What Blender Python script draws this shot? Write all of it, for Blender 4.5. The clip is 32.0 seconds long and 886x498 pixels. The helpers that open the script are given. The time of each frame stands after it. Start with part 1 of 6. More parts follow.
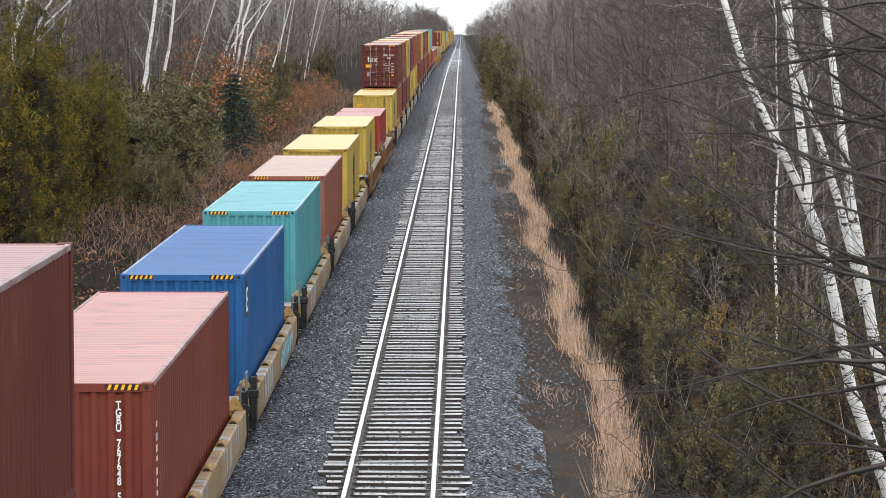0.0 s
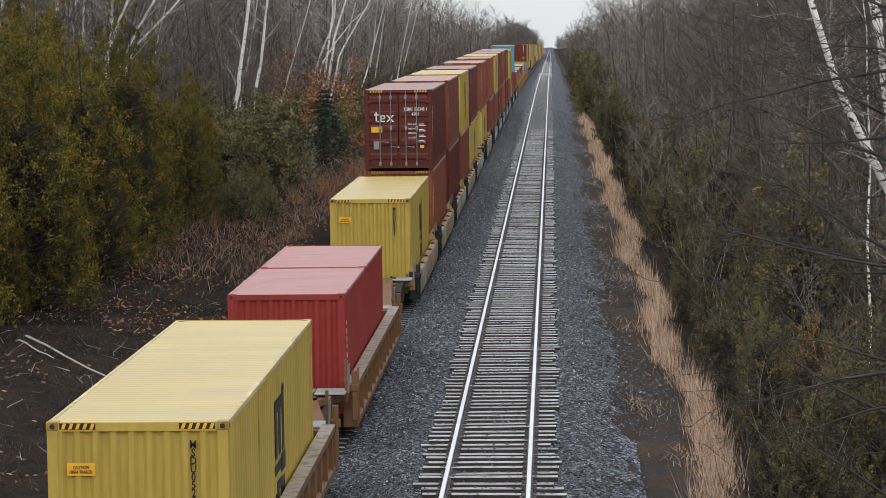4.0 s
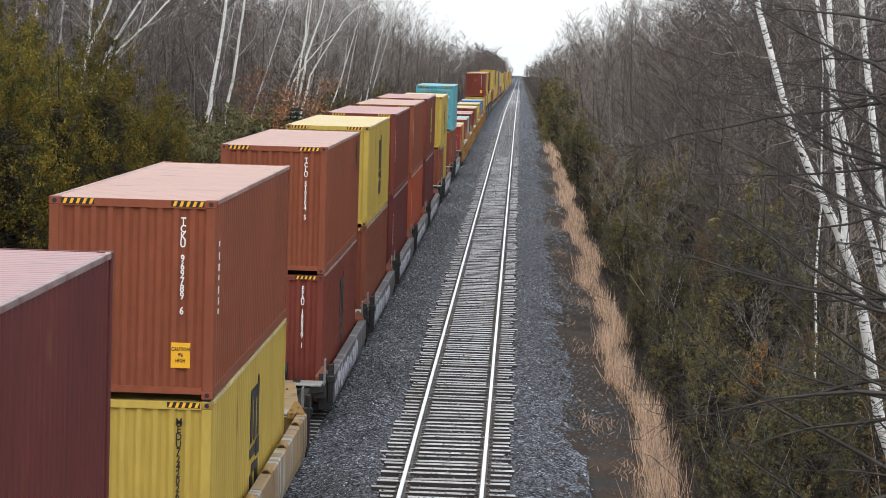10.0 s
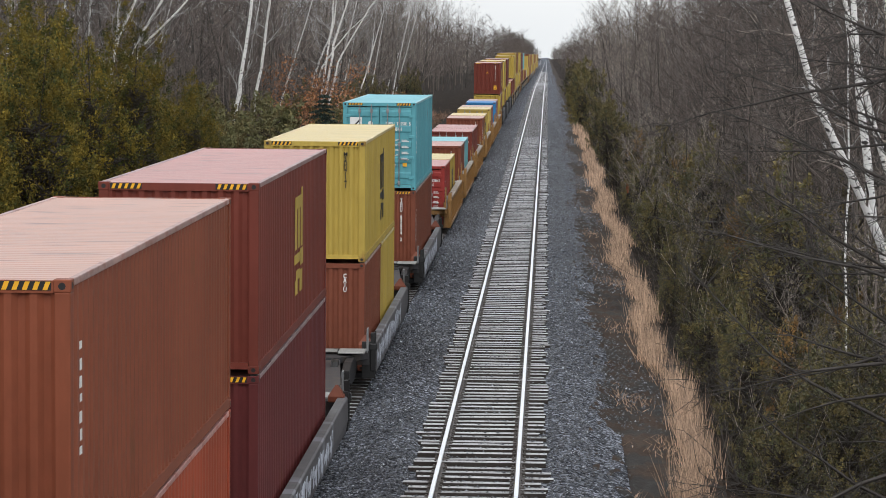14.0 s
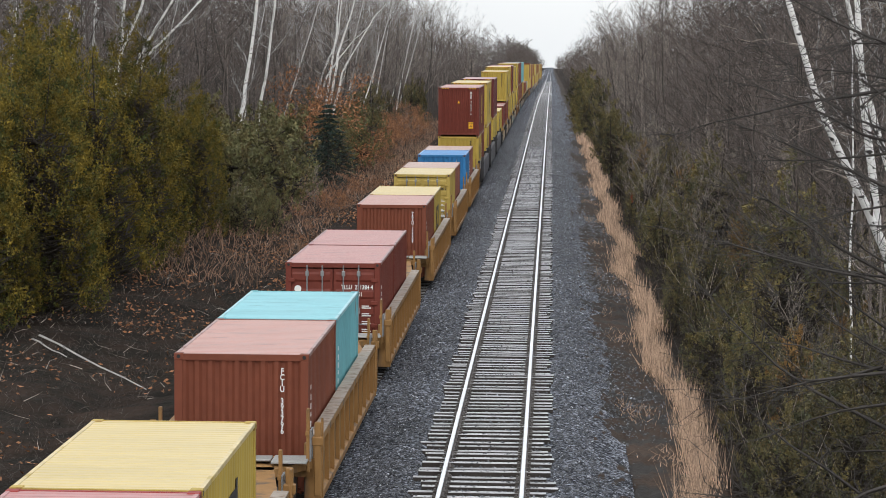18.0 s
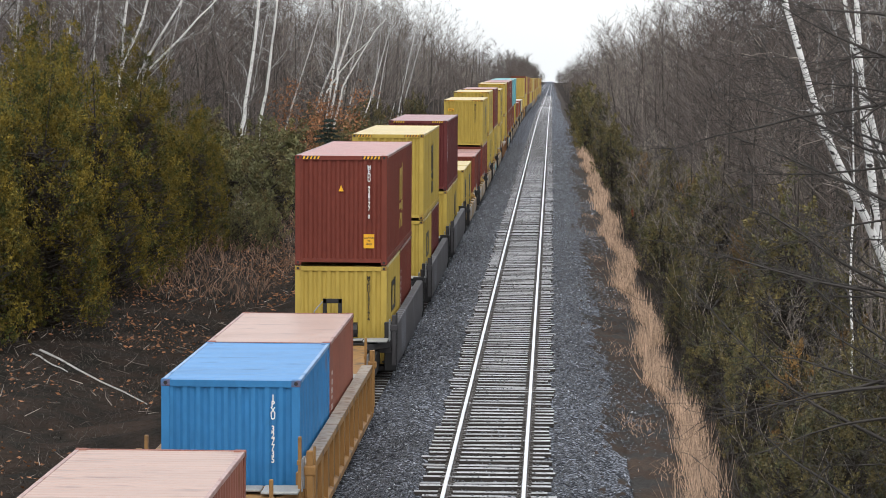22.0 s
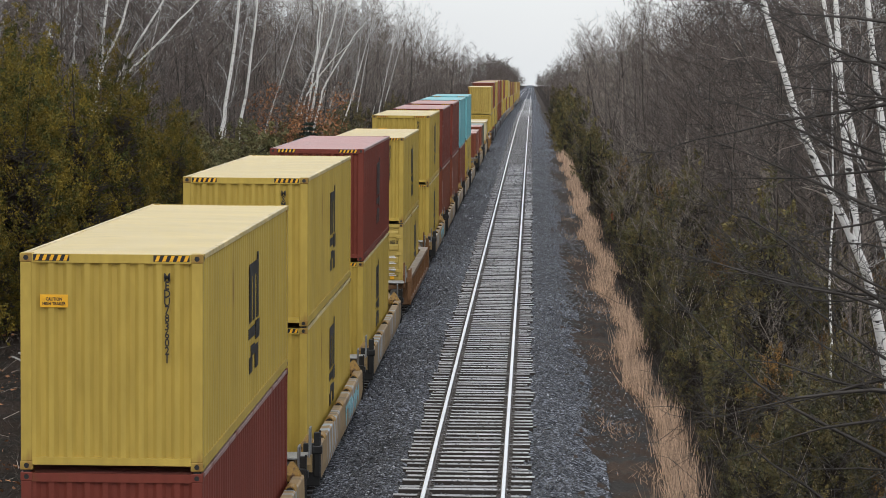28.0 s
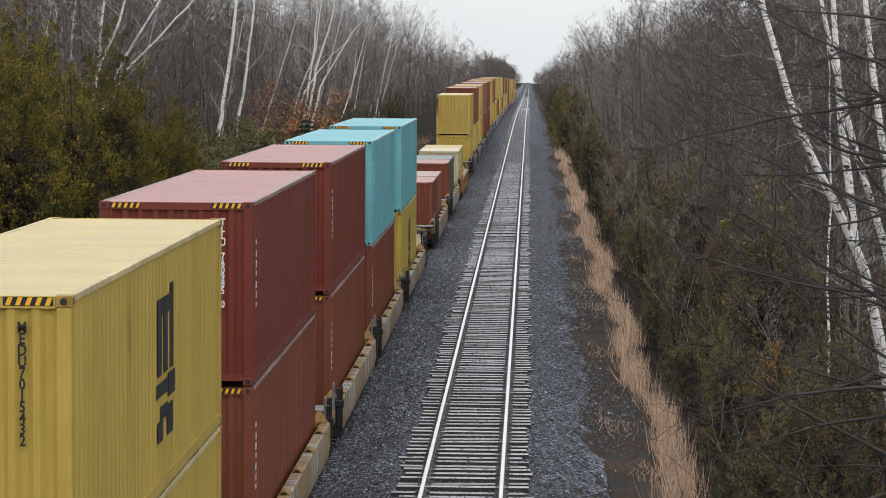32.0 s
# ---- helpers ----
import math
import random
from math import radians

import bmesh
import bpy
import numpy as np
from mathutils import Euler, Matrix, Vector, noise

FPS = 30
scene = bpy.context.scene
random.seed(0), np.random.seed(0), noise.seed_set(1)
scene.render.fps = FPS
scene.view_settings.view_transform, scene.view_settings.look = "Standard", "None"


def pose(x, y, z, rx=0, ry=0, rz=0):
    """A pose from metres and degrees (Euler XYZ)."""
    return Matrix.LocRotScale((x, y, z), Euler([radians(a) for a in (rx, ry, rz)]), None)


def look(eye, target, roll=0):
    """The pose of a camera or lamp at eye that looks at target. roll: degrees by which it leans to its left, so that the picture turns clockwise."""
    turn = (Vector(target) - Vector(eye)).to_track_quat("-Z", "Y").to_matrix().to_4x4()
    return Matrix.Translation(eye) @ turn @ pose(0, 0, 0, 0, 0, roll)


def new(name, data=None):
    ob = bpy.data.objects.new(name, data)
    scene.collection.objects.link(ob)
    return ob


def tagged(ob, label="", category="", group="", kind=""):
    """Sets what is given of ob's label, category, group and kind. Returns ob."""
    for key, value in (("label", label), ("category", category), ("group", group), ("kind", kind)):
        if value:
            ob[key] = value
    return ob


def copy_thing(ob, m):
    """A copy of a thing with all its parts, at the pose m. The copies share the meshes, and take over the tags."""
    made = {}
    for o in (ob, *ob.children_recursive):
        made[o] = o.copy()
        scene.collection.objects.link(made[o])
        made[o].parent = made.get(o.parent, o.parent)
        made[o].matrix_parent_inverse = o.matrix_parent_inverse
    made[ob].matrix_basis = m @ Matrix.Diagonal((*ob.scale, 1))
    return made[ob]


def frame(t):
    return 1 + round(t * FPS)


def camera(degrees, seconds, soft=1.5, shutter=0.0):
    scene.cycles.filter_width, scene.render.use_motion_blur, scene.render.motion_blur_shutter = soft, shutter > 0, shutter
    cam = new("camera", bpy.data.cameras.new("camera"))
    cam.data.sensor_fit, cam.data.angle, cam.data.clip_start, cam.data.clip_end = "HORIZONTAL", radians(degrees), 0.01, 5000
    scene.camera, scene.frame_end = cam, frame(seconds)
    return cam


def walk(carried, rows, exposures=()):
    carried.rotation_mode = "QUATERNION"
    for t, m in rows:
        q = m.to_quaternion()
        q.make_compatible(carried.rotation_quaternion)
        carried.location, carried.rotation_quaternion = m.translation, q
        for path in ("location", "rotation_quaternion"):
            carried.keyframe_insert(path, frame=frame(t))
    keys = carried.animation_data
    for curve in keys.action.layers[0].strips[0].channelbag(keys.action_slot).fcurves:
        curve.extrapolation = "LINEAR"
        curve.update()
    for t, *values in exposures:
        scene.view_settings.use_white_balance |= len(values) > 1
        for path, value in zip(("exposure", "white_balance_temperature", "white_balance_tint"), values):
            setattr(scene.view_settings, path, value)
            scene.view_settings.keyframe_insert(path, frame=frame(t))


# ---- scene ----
cam = camera(19.14, 32.0, soft=0.6)

# The camera stands on an overpass above the line: seconds, metres ahead, yaw to the left, pitch, lean.
EYE = (1.22, 8.10)
AIM = [
    (0, 2.95, 0.394, -5.158, 0.04),
    (0.5, 2.81, 0.357, -4.784, -0.50),
    (1, 2.78, 0.817, -4.363, -0.43),
    (1.5, 2.73, 1.269, -4.290, -0.61),
    (2, 2.67, 2.277, -4.501, -1.04),
    (2.5, 2.74, 2.698, -4.684, -1.26),
    (3, 2.71, 2.763, -4.828, -1.17),
    (3.5, 2.73, 2.583, -4.876, -1.03),
    (5.5, 2.72, 2.137, -4.542, 0.50),
    (6, 2.64, 2.027, -4.498, 0.60),
    (6.5, 2.62, 2.062, -4.627, 0.76),
    (7, 2.72, 2.079, -4.612, 0.84),
    (7.5, 2.76, 2.043, -4.439, 0.71),
    (8, 2.71, 1.965, -4.514, 0.75),
    (8.5, 1.92, 1.722, -4.774, 1.17),
    (9, 1.58, 1.844, -4.523, 1.41),
    (9.5, 1.26, 1.721, -4.278, 1.56),
    (10, 0.51, 1.568, -4.307, 1.70),
    (10.5, 0.47, 1.564, -4.693, 1.39),
    (11, 0.43, 1.638, -5.205, 1.04),
    (11.5, 0.51, 2.009, -5.008, 1.02),
    (12, 0.52, 2.084, -4.780, 1.01),
    (12.5, 0.51, 2.100, -4.614, 0.84),
    (13, 0.00, 2.059, -4.626, 0.80),
    (13.5, 0.00, 2.144, -4.665, 0.62),
    (15.5, 0.00, 2.314, -4.650, 0.29),
    (16, 0.00, 2.270, -4.478, 0.11),
    (16.5, 0.00, 2.313, -4.500, 0.24),
    (17, 0.00, 2.329, -4.468, 0.34),
    (17.5, 0.00, 2.319, -4.459, 0.47),
    (18, 0.00, 2.337, -4.453, 0.41),
    (18.5, 0.00, 2.337, -4.359, 0.41),
    (19, 0.00, 2.315, -4.321, 0.40),
    (19.5, 0.00, 2.344, -4.226, 0.41),
    (20, 0.00, 2.412, -3.832, 0.40),
    (20.5, 0.00, 2.411, -3.790, 0.34),
    (21, 0.00, 2.490, -4.094, 0.42),
    (21.5, 0.00, 2.395, -4.177, 0.39),
    (22, 0.00, 2.353, -4.143, 0.33),
    (22.5, 0.00, 2.337, -4.108, 0.42),
    (23, 0.00, 2.345, -4.049, 0.59),
    (23.5, 0.00, 2.386, -4.038, 0.61),
    (24, 0.00, 2.361, -4.058, 0.52),
    (24.5, 0.00, 2.325, -4.113, 0.59),
    (25, 0.00, 2.303, -4.104, 0.49),
    (25.5, 0.00, 2.235, -4.160, 0.55),
    (27.5, 0.00, 1.993, -4.025, 0.39),
    (28, 0.00, 1.909, -4.065, 0.45),
    (28.5, 0.00, 1.885, -4.106, 0.38),
    (29, 0.00, 1.882, -4.153, 0.30),
    (29.5, 0.00, 1.871, -4.182, 0.38),
    (30, 0.00, 1.852, -4.190, 0.30),
    (30.5, 0.00, 1.874, -4.235, 0.31),
    (31, 0.00, 1.905, -4.255, 0.47),
    (31.5, 0.00, 1.896, -4.102, 0.29),
    (32, 0.00, 1.858, -4.120, 0.38),
]


def aimed(ahead, yaw, pitch, lean):
    a, p = radians(yaw), radians(pitch)
    eye = Vector((EYE[0], ahead, EYE[1]))
    way = Vector((-math.sin(a) * math.cos(p), math.cos(a) * math.cos(p), math.sin(p)))
    return look(eye, eye + way * 50, lean)


# the film camera sets its own exposure as the bright boxes come and go: seconds, stops
EXPOSED = [(0, 0.26), (1, 0.22), (2, 0.03), (3, -0.33), (6, -0.27), (7, -0.15), (8, -0.03), (9, -0.23), (10, 0.02), (11, 0.04), (12, -0.08), (13, -0.15), (16, -0.18), (17, -0.11), (18, -0.12), (19, 0.04), (20, 0.02), (21, -0.14), (22, 0.00), (23, -0.01), (24, -0.08), (25, -0.43), (28, -0.31), (29, -0.48), (30, -0.20), (31, -0.35), (32, -0.29)]
walk(cam, [(t, aimed(a, y, p, r)) for t, a, y, p, r in AIM], EXPOSED)

# ---- light: an overcast day ----
world = bpy.data.worlds.new("overcast_sky")
scene.world = world
world.use_nodes = True
wn = world.node_tree.nodes
sky = wn.new("ShaderNodeTexSky")
sky.sky_type, sky.sun_disc = "NISHITA", False
sky.sun_elevation, sky.sun_rotation = radians(37), radians(180)
sky.air_density, sky.dust_density, sky.ozone_density = 1.0, 1.0, 1.0
# a closed cloud layer lies over the sky, softly uneven
where, cloud_noise, cloud = wn.new("ShaderNodeTexCoord"), wn.new("ShaderNodeTexNoise"), wn.new("ShaderNodeValToRGB")
cloud_noise.inputs["Scale"].default_value, cloud_noise.inputs["Detail"].default_value = 2.5, 4
cloud.color_ramp.elements[0].color, cloud.color_ramp.elements[1].color = (6.6, 6.9, 7.3, 1), (8.6, 8.8, 9.0, 1)
cloud.color_ramp.elements[0].position, cloud.color_ramp.elements[1].position = 0.3, 0.7
cover = wn.new("ShaderNodeMix")
cover.data_type = "RGBA"
cover.inputs["Factor"].default_value = 0.88
WL = world.node_tree.links.new
WL(where.outputs["Generated"], cloud_noise.inputs[0]), WL(cloud_noise.outputs[0], cloud.inputs[0])
# the cloud is brighter overhead than at the horizon
up, rise, bright = wn.new("ShaderNodeSeparateXYZ"), wn.new("ShaderNodeMapRange"), wn.new("ShaderNodeMix")
bright.data_type, bright.blend_type = "RGBA", "MULTIPLY"
bright.inputs["Factor"].default_value = 1
rise.inputs[3].default_value, rise.inputs[4].default_value = 1.18, 2.05
WL(where.outputs["Generated"], up.inputs[0]), WL(up.outputs["Z"], rise.inputs[0])
WL(sky.outputs[0], cover.inputs["A"]), WL(cloud.outputs[0], cover.inputs["B"])
WL(cover.outputs["Result"], bright.inputs["A"]), WL(rise.outputs[0], bright.inputs["B"])
WL(bright.outputs["Result"], wn["Background"].inputs["Color"])
wn["Background"].inputs["Strength"].default_value = 0.115
sun = new("sun", bpy.data.lights.new("sun", "SUN"))
sun.data.energy, sun.data.angle, sun.data.color = 1.1, radians(35), (1.0, 0.96, 0.91)
sun.matrix_world = look((0, -45, 80), (0, 60, 0))

# ---- materials ----
def links_of(m):
    nt = m.node_tree
    return nt, nt.nodes, nt.nodes["Principled BSDF"]


def mat(name, col, rough=0.6, metal=0.0, var=0.25, scale=2.0, fine=30.0, bump=0.15, size=0.01, per_object=0.0,
        per_island=0.0, tone=0.68, second=None, cut=(0.55, 0.7), stretch=(1, 1, 1), spec=0.5):
    """A painted or natural surface: broad and fine variation, a second colour in patches, fine relief."""
    col = tuple(v * tone for v in col)
    second = second and tuple(v * tone for v in second)
    m = bpy.data.materials.new(name)
    m.use_nodes = True
    nt, n, bsdf = links_of(m)
    L = nt.links.new
    co = n.new("ShaderNodeTexCoord")
    mp = n.new("ShaderNodeMapping")
    mp.inputs["Scale"].default_value = stretch
    L(co.outputs["Object"], mp.inputs[0])
    big, small = n.new("ShaderNodeTexNoise"), n.new("ShaderNodeTexNoise")
    big.inputs["Scale"].default_value, small.inputs["Scale"].default_value = scale, fine
    big.inputs["Detail"].default_value, small.inputs["Detail"].default_value = 5, 4
    L(mp.outputs[0], big.inputs[0]), L(mp.outputs[0], small.inputs[0])
    ramp = n.new("ShaderNodeMapRange")
    ramp.inputs[1].default_value, ramp.inputs[2].default_value = 0.25, 0.75
    ramp.inputs[3].default_value, ramp.inputs[4].default_value = 1 - var, 1 + var
    L(big.outputs[0], ramp.inputs[0])
    ramp2 = n.new("ShaderNodeMapRange")
    ramp2.inputs[1].default_value, ramp2.inputs[2].default_value = 0.25, 0.75
    ramp2.inputs[3].default_value, ramp2.inputs[4].default_value = 1 - var * 0.6, 1 + var * 0.6
    L(small.outputs[0], ramp2.inputs[0])
    mul = n.new("ShaderNodeMath")
    mul.operation = "MULTIPLY"
    L(ramp.outputs[0], mul.inputs[0]), L(ramp2.outputs[0], mul.inputs[1])
    value = mul.outputs[0]
    for amount, node, out in ((per_object, "ShaderNodeObjectInfo", "Random"), (per_island, "ShaderNodeNewGeometry", "Random Per Island")):
        if amount:
            info = n.new(node)
            r = n.new("ShaderNodeMapRange")
            r.inputs[3].default_value, r.inputs[4].default_value = 1 - amount, 1 + amount
            L(info.outputs[out], r.inputs[0])
            k = n.new("ShaderNodeMath")
            k.operation = "MULTIPLY"
            L(value, k.inputs[0]), L(r.outputs[0], k.inputs[1])
            value = k.outputs[0]
    base = n.new("ShaderNodeMix")
    base.data_type = "RGBA"
    base.inputs["A"].default_value = (*col, 1)
    base.inputs["B"].default_value = (*(second or col), 1)
    if second:
        patch = n.new("ShaderNodeTexNoise")
        patch.inputs["Scale"].default_value, patch.inputs["Detail"].default_value = scale * 2.3, 8
        L(mp.outputs[0], patch.inputs[0])
        pr = n.new("ShaderNodeMapRange")
        pr.inputs[1].default_value, pr.inputs[2].default_value = cut
        L(patch.outputs[0], pr.inputs[0])
        L(pr.outputs[0], base.inputs["Factor"])
    else:
        base.inputs["Factor"].default_value = 0
    out = n.new("ShaderNodeMix")
    out.data_type, out.blend_type = "RGBA", "MULTIPLY"
    out.inputs["Factor"].default_value = 1
    L(base.outputs["Result"], out.inputs["A"]), L(value, out.inputs["B"])
    L(out.outputs["Result"], bsdf.inputs["Base Color"])
    bsdf.inputs["Roughness"].default_value, bsdf.inputs["Metallic"].default_value = rough, metal
    bsdf.inputs["Specular IOR Level"].default_value = spec
    if bump:
        b = n.new("ShaderNodeBump")
        b.inputs["Strength"].default_value, b.inputs["Distance"].default_value = bump, size
        L(small.outputs[0], b.inputs["Height"])
        L(b.outputs[0], bsdf.inputs["Normal"])
    return m


def stone_mat(name, dark, light, cells, rough=0.55):
    """Crushed stone: each cell its own grey, rounded by relief."""
    m = mat(name, (1, 1, 1), rough, var=0.3, scale=0.35, fine=60, bump=0, tone=1, spec=0.12)
    nt, n, bsdf = links_of(m)
    L = nt.links.new
    co = n.new("ShaderNodeTexCoord")
    v = n.new("ShaderNodeTexVoronoi")
    v.inputs["Scale"].default_value = cells
    L(co.outputs["Object"], v.inputs["Vector"])
    sep = n.new("ShaderNodeSeparateColor")
    L(v.outputs["Color"], sep.inputs[0])
    mix = n.new("ShaderNodeMix")
    mix.data_type = "RGBA"
    mix.inputs["A"].default_value, mix.inputs["B"].default_value = (*dark, 1), (*light, 1)
    power = n.new("ShaderNodeMath")
    power.operation = "POWER"
    power.inputs[1].default_value = 3.0
    L(sep.outputs[0], power.inputs[0])
    L(power.outputs[0], mix.inputs["Factor"])
    old = bsdf.inputs["Base Color"].links[0].from_node
    L(mix.outputs["Result"], old.inputs["A"])
    b = n.new("ShaderNodeBump")
    b.inputs["Strength"].default_value, b.inputs["Distance"].default_value, b.invert = 1.0, 0.02, True
    L(v.outputs["Distance"], b.inputs["Height"])
    L(b.outputs[0], bsdf.inputs["Normal"])
    return m


M = dict(
    ballast=stone_mat("ballast_stone", (0.010, 0.011, 0.015), (0.34, 0.36, 0.41), 16, 0.9),
    stone=mat("loose_stone", (0.034, 0.037, 0.047), 0.38, var=0.2, scale=5, fine=40, per_island=0.9, second=(0.42, 0.44, 0.48), cut=(0.595, 0.635)),
    dirt=mat("cinder_dirt", (0.066, 0.043, 0.030), 0.9, var=0.35, scale=0.5, fine=9, bump=0.8, size=0.06, second=(0.05, 0.046, 0.042), cut=(0.45, 0.6), spec=0.15),
    litter=mat("leaf_litter", (0.040, 0.027, 0.020), 0.95, var=0.45, scale=0.4, fine=7, bump=1.0, size=0.12, second=(0.02, 0.017, 0.013), cut=(0.4, 0.62), spec=0.1),
    # tie tops: weathered grey, lightened to hold their wet sheen in the colour
    tie=mat("weathered_sheen_tie_wood", (0.50, 0.495, 0.51), 0.34, var=0.4, scale=1.4, fine=24, bump=0.5, per_object=0.3, stretch=(0.5, 4, 4), second=(0.07, 0.062, 0.06), cut=(0.52, 0.66)),
    tie_far=mat("weathered_sheen_tie_wood_joined", (0.42, 0.415, 0.43), 0.4, var=0.35, scale=1.4, fine=24, bump=0.4, per_island=0.4, stretch=(0.5, 4, 4), second=(0.06, 0.055, 0.054), cut=(0.48, 0.62)),
    # creosoted sides, coloured dark so that they read as shaded
    tie_side=mat("shaded_creosote_tie_side", (0.07, 0.06, 0.054), 0.8, var=0.3, scale=2, bump=0.3, spec=0.2),
    rail=mat("worn_rail_steel", (0.93, 0.935, 0.95), 0.36, 1.0, tone=1, var=0.08, scale=0.6, fine=30, bump=0.03),
    rail_web=mat("rusty_rail_web", (0.12, 0.095, 0.085), 0.7, var=0.3, bump=0.3),
    plate=mat("rusty_tie_plate", (0.13, 0.115, 0.105), 0.7, 0.2, var=0.3, bump=0.3),
    wood=mat("brown_grey_bark_of_the_wood", (0.21, 0.168, 0.145), tone=0.45, rough=0.9, var=0.45, scale=0.35, per_island=0.8, bump=0),
    cedar_dark=mat("dull_cedar_leaf", (0.185, 0.143, 0.046), tone=0.70, rough=0.75, var=0.6, scale=0.9, fine=5, bump=0, per_island=0.3, per_object=0.35, second=(0.085, 0.092, 0.04), cut=(0.42, 0.62)),
    cedar_rust=mat("browned_cedar_leaf", (0.21, 0.118, 0.038), tone=0.85, rough=0.8, var=0.6, scale=0.9, fine=5, bump=0, per_island=0.3, per_object=0.3, second=(0.10, 0.095, 0.035), cut=(0.45, 0.65)),
    # near-black twig colour that stands in for the shade inside the crowns
    dead_inner_shade=mat("shade_dark_dead_inner_twig", (0.055, 0.042, 0.032), tone=0.6, rough=0.95, var=0.3, scale=1.0, bump=0),
    understorey=mat("brush_bark", (0.13, 0.108, 0.09), tone=0.49, rough=0.9, var=0.4, scale=0.5, per_island=0.8, bump=0),
    iron=mat("dark_iron", (0.028, 0.026, 0.026), 0.55, 0.4, var=0.3, bump=0.3),
    black=mat("black_paint", (0.012, 0.012, 0.013), 0.5, var=0.2, bump=0.05),
    white=mat("white_paint", (0.74, 0.74, 0.72), 0.5, tone=1, var=0.08, bump=0.02),
    yellow_paint=mat("signal_yellow_paint", (0.85, 0.43, 0.015), 0.5, tone=0.95, var=0.1, bump=0.02),
    steel=mat("galvanised_steel", (0.42, 0.43, 0.44), 0.45, 0.7, var=0.2, bump=0.1),
    grating=mat("worn_grating", (0.46, 0.46, 0.44), 0.6, 0.3, var=0.25, bump=0.4),
    grass=mat("dry_grass", (0.56, 0.375, 0.255), 0.8, var=0.45, scale=1.6, per_island=0.6),
    twig=mat("bare_twig_bark", (0.25, 0.212, 0.182), tone=0.82, rough=0.85, var=0.35, scale=0.5, fine=12, per_island=0.7, per_object=0.3),
    # darker version of the twig bark, for most of the nearer bare trees
    dark_twig=mat("darker_near_twig_bark", (0.12, 0.095, 0.082), tone=0.55, rough=0.8, var=0.3, scale=0.5, fine=12, per_island=0.6, per_object=0.25),
    bark=mat("grey_bark", (0.11, 0.096, 0.084), tone=0.49, rough=0.9, var=0.35, scale=1.5, fine=14, bump=0.8, size=0.03, stretch=(1, 1, 0.3)),
    birch=mat("birch_bark", (0.76, 0.745, 0.72), 0.75, tone=0.95, var=0.1, scale=2.2, fine=14, bump=0.2, second=(0.035, 0.03, 0.028), cut=(0.60, 0.65), stretch=(1.1, 1.1, 3.0)),
    birch_twig=mat("birch_limb_bark", (0.5, 0.485, 0.47), 0.8, var=0.3, scale=1.0, fine=12, per_island=0.4),
    cedar=mat("cedar_leaf", (0.245, 0.178, 0.030), tone=0.74, rough=0.8, spec=0.15, var=0.45, scale=0.8, fine=5, bump=0, per_island=0.3, per_object=0.25, second=(0.075, 0.085, 0.026), cut=(0.42, 0.6)),
    spruce=mat("spruce_needle", (0.021, 0.047, 0.034), 0.7, var=0.3, scale=1.0, per_island=0.5, bump=0),
    oakleaf=mat("dead_oak_leaf", (0.44, 0.20, 0.09), 0.8, var=0.3, scale=1.0, per_island=0.5, bump=0),
    shrub=mat("dull_green_leaf", (0.21, 0.205, 0.085), tone=0.57, rough=0.8, var=0.45, scale=0.9, per_island=0.3, per_object=0.3, bump=0, second=(0.26, 0.19, 0.07), cut=(0.45, 0.65)),
    dead_stem=mat("dead_bramble_stem", (0.23, 0.14, 0.095), tone=0.92, rough=0.9, var=0.4, scale=0.5, per_island=0.8, bump=0),
    bough=mat("wet_grey_bark", (0.085, 0.073, 0.065), tone=0.6, rough=0.7, var=0.3, scale=2, fine=20, bump=0.3),
    log=mat("bleached_log", (0.5, 0.48, 0.45), 0.8, var=0.2, bump=0.4),
    orange=mat("orange_marker_plastic", (0.75, 0.13, 0.03), 0.5, var=0.1),
)

def graffiti_mat(name, base, tags):
    """Car side with old sprayed lettering shapes, pale and dark, over stained paint."""
    m = mat(name, base, 0.6, var=0.22, scale=0.9, fine=8, second=tuple(v * 0.45 for v in base), cut=(0.55, 0.75), bump=0.1)
    nt, n, bsdf = links_of(m)
    L = nt.links.new
    co = n.new("ShaderNodeTexCoord")
    last = bsdf.inputs["Base Color"].links[0].from_socket
    for i, (colour, scale, low, high) in enumerate(tags):
        mp = n.new("ShaderNodeMapping")
        mp.inputs["Scale"].default_value = (1, 1.0, 0.55)
        mp.inputs["Location"].default_value = (0, 3.7 * i, 0)
        L(co.outputs["Object"], mp.inputs[0])
        wave = n.new("ShaderNodeTexWave")
        wave.bands_direction = "Y"
        wave.inputs["Scale"].default_value, wave.inputs["Distortion"].default_value, wave.inputs["Detail"].default_value = scale, 9.0, 1.5
        L(mp.outputs[0], wave.inputs[0])
        area = n.new("ShaderNodeTexNoise")
        area.inputs["Scale"].default_value = 0.33
        L(mp.outputs[0], area.inputs[0])
        a, b = n.new("ShaderNodeMapRange"), n.new("ShaderNodeMapRange")
        a.inputs[1].default_value, a.inputs[2].default_value = 0.62, 0.68
        b.inputs[1].default_value, b.inputs[2].default_value = low, high
        L(wave.outputs["Fac"], a.inputs[0]), L(area.outputs[0], b.inputs[0])
        k = n.new("ShaderNodeMath")
        k.operation = "MULTIPLY"
        L(a.outputs[0], k.inputs[0]), L(b.outputs[0], k.inputs[1])
        mix = n.new("ShaderNodeMix")
        mix.data_type = "RGBA"
        mix.inputs["B"].default_value = (*colour, 1)
        L(k.outputs[0], mix.inputs["Factor"]), L(last, mix.inputs["A"])
        last = mix.outputs["Result"]
    L(last, bsdf.inputs["Base Color"])
    return m


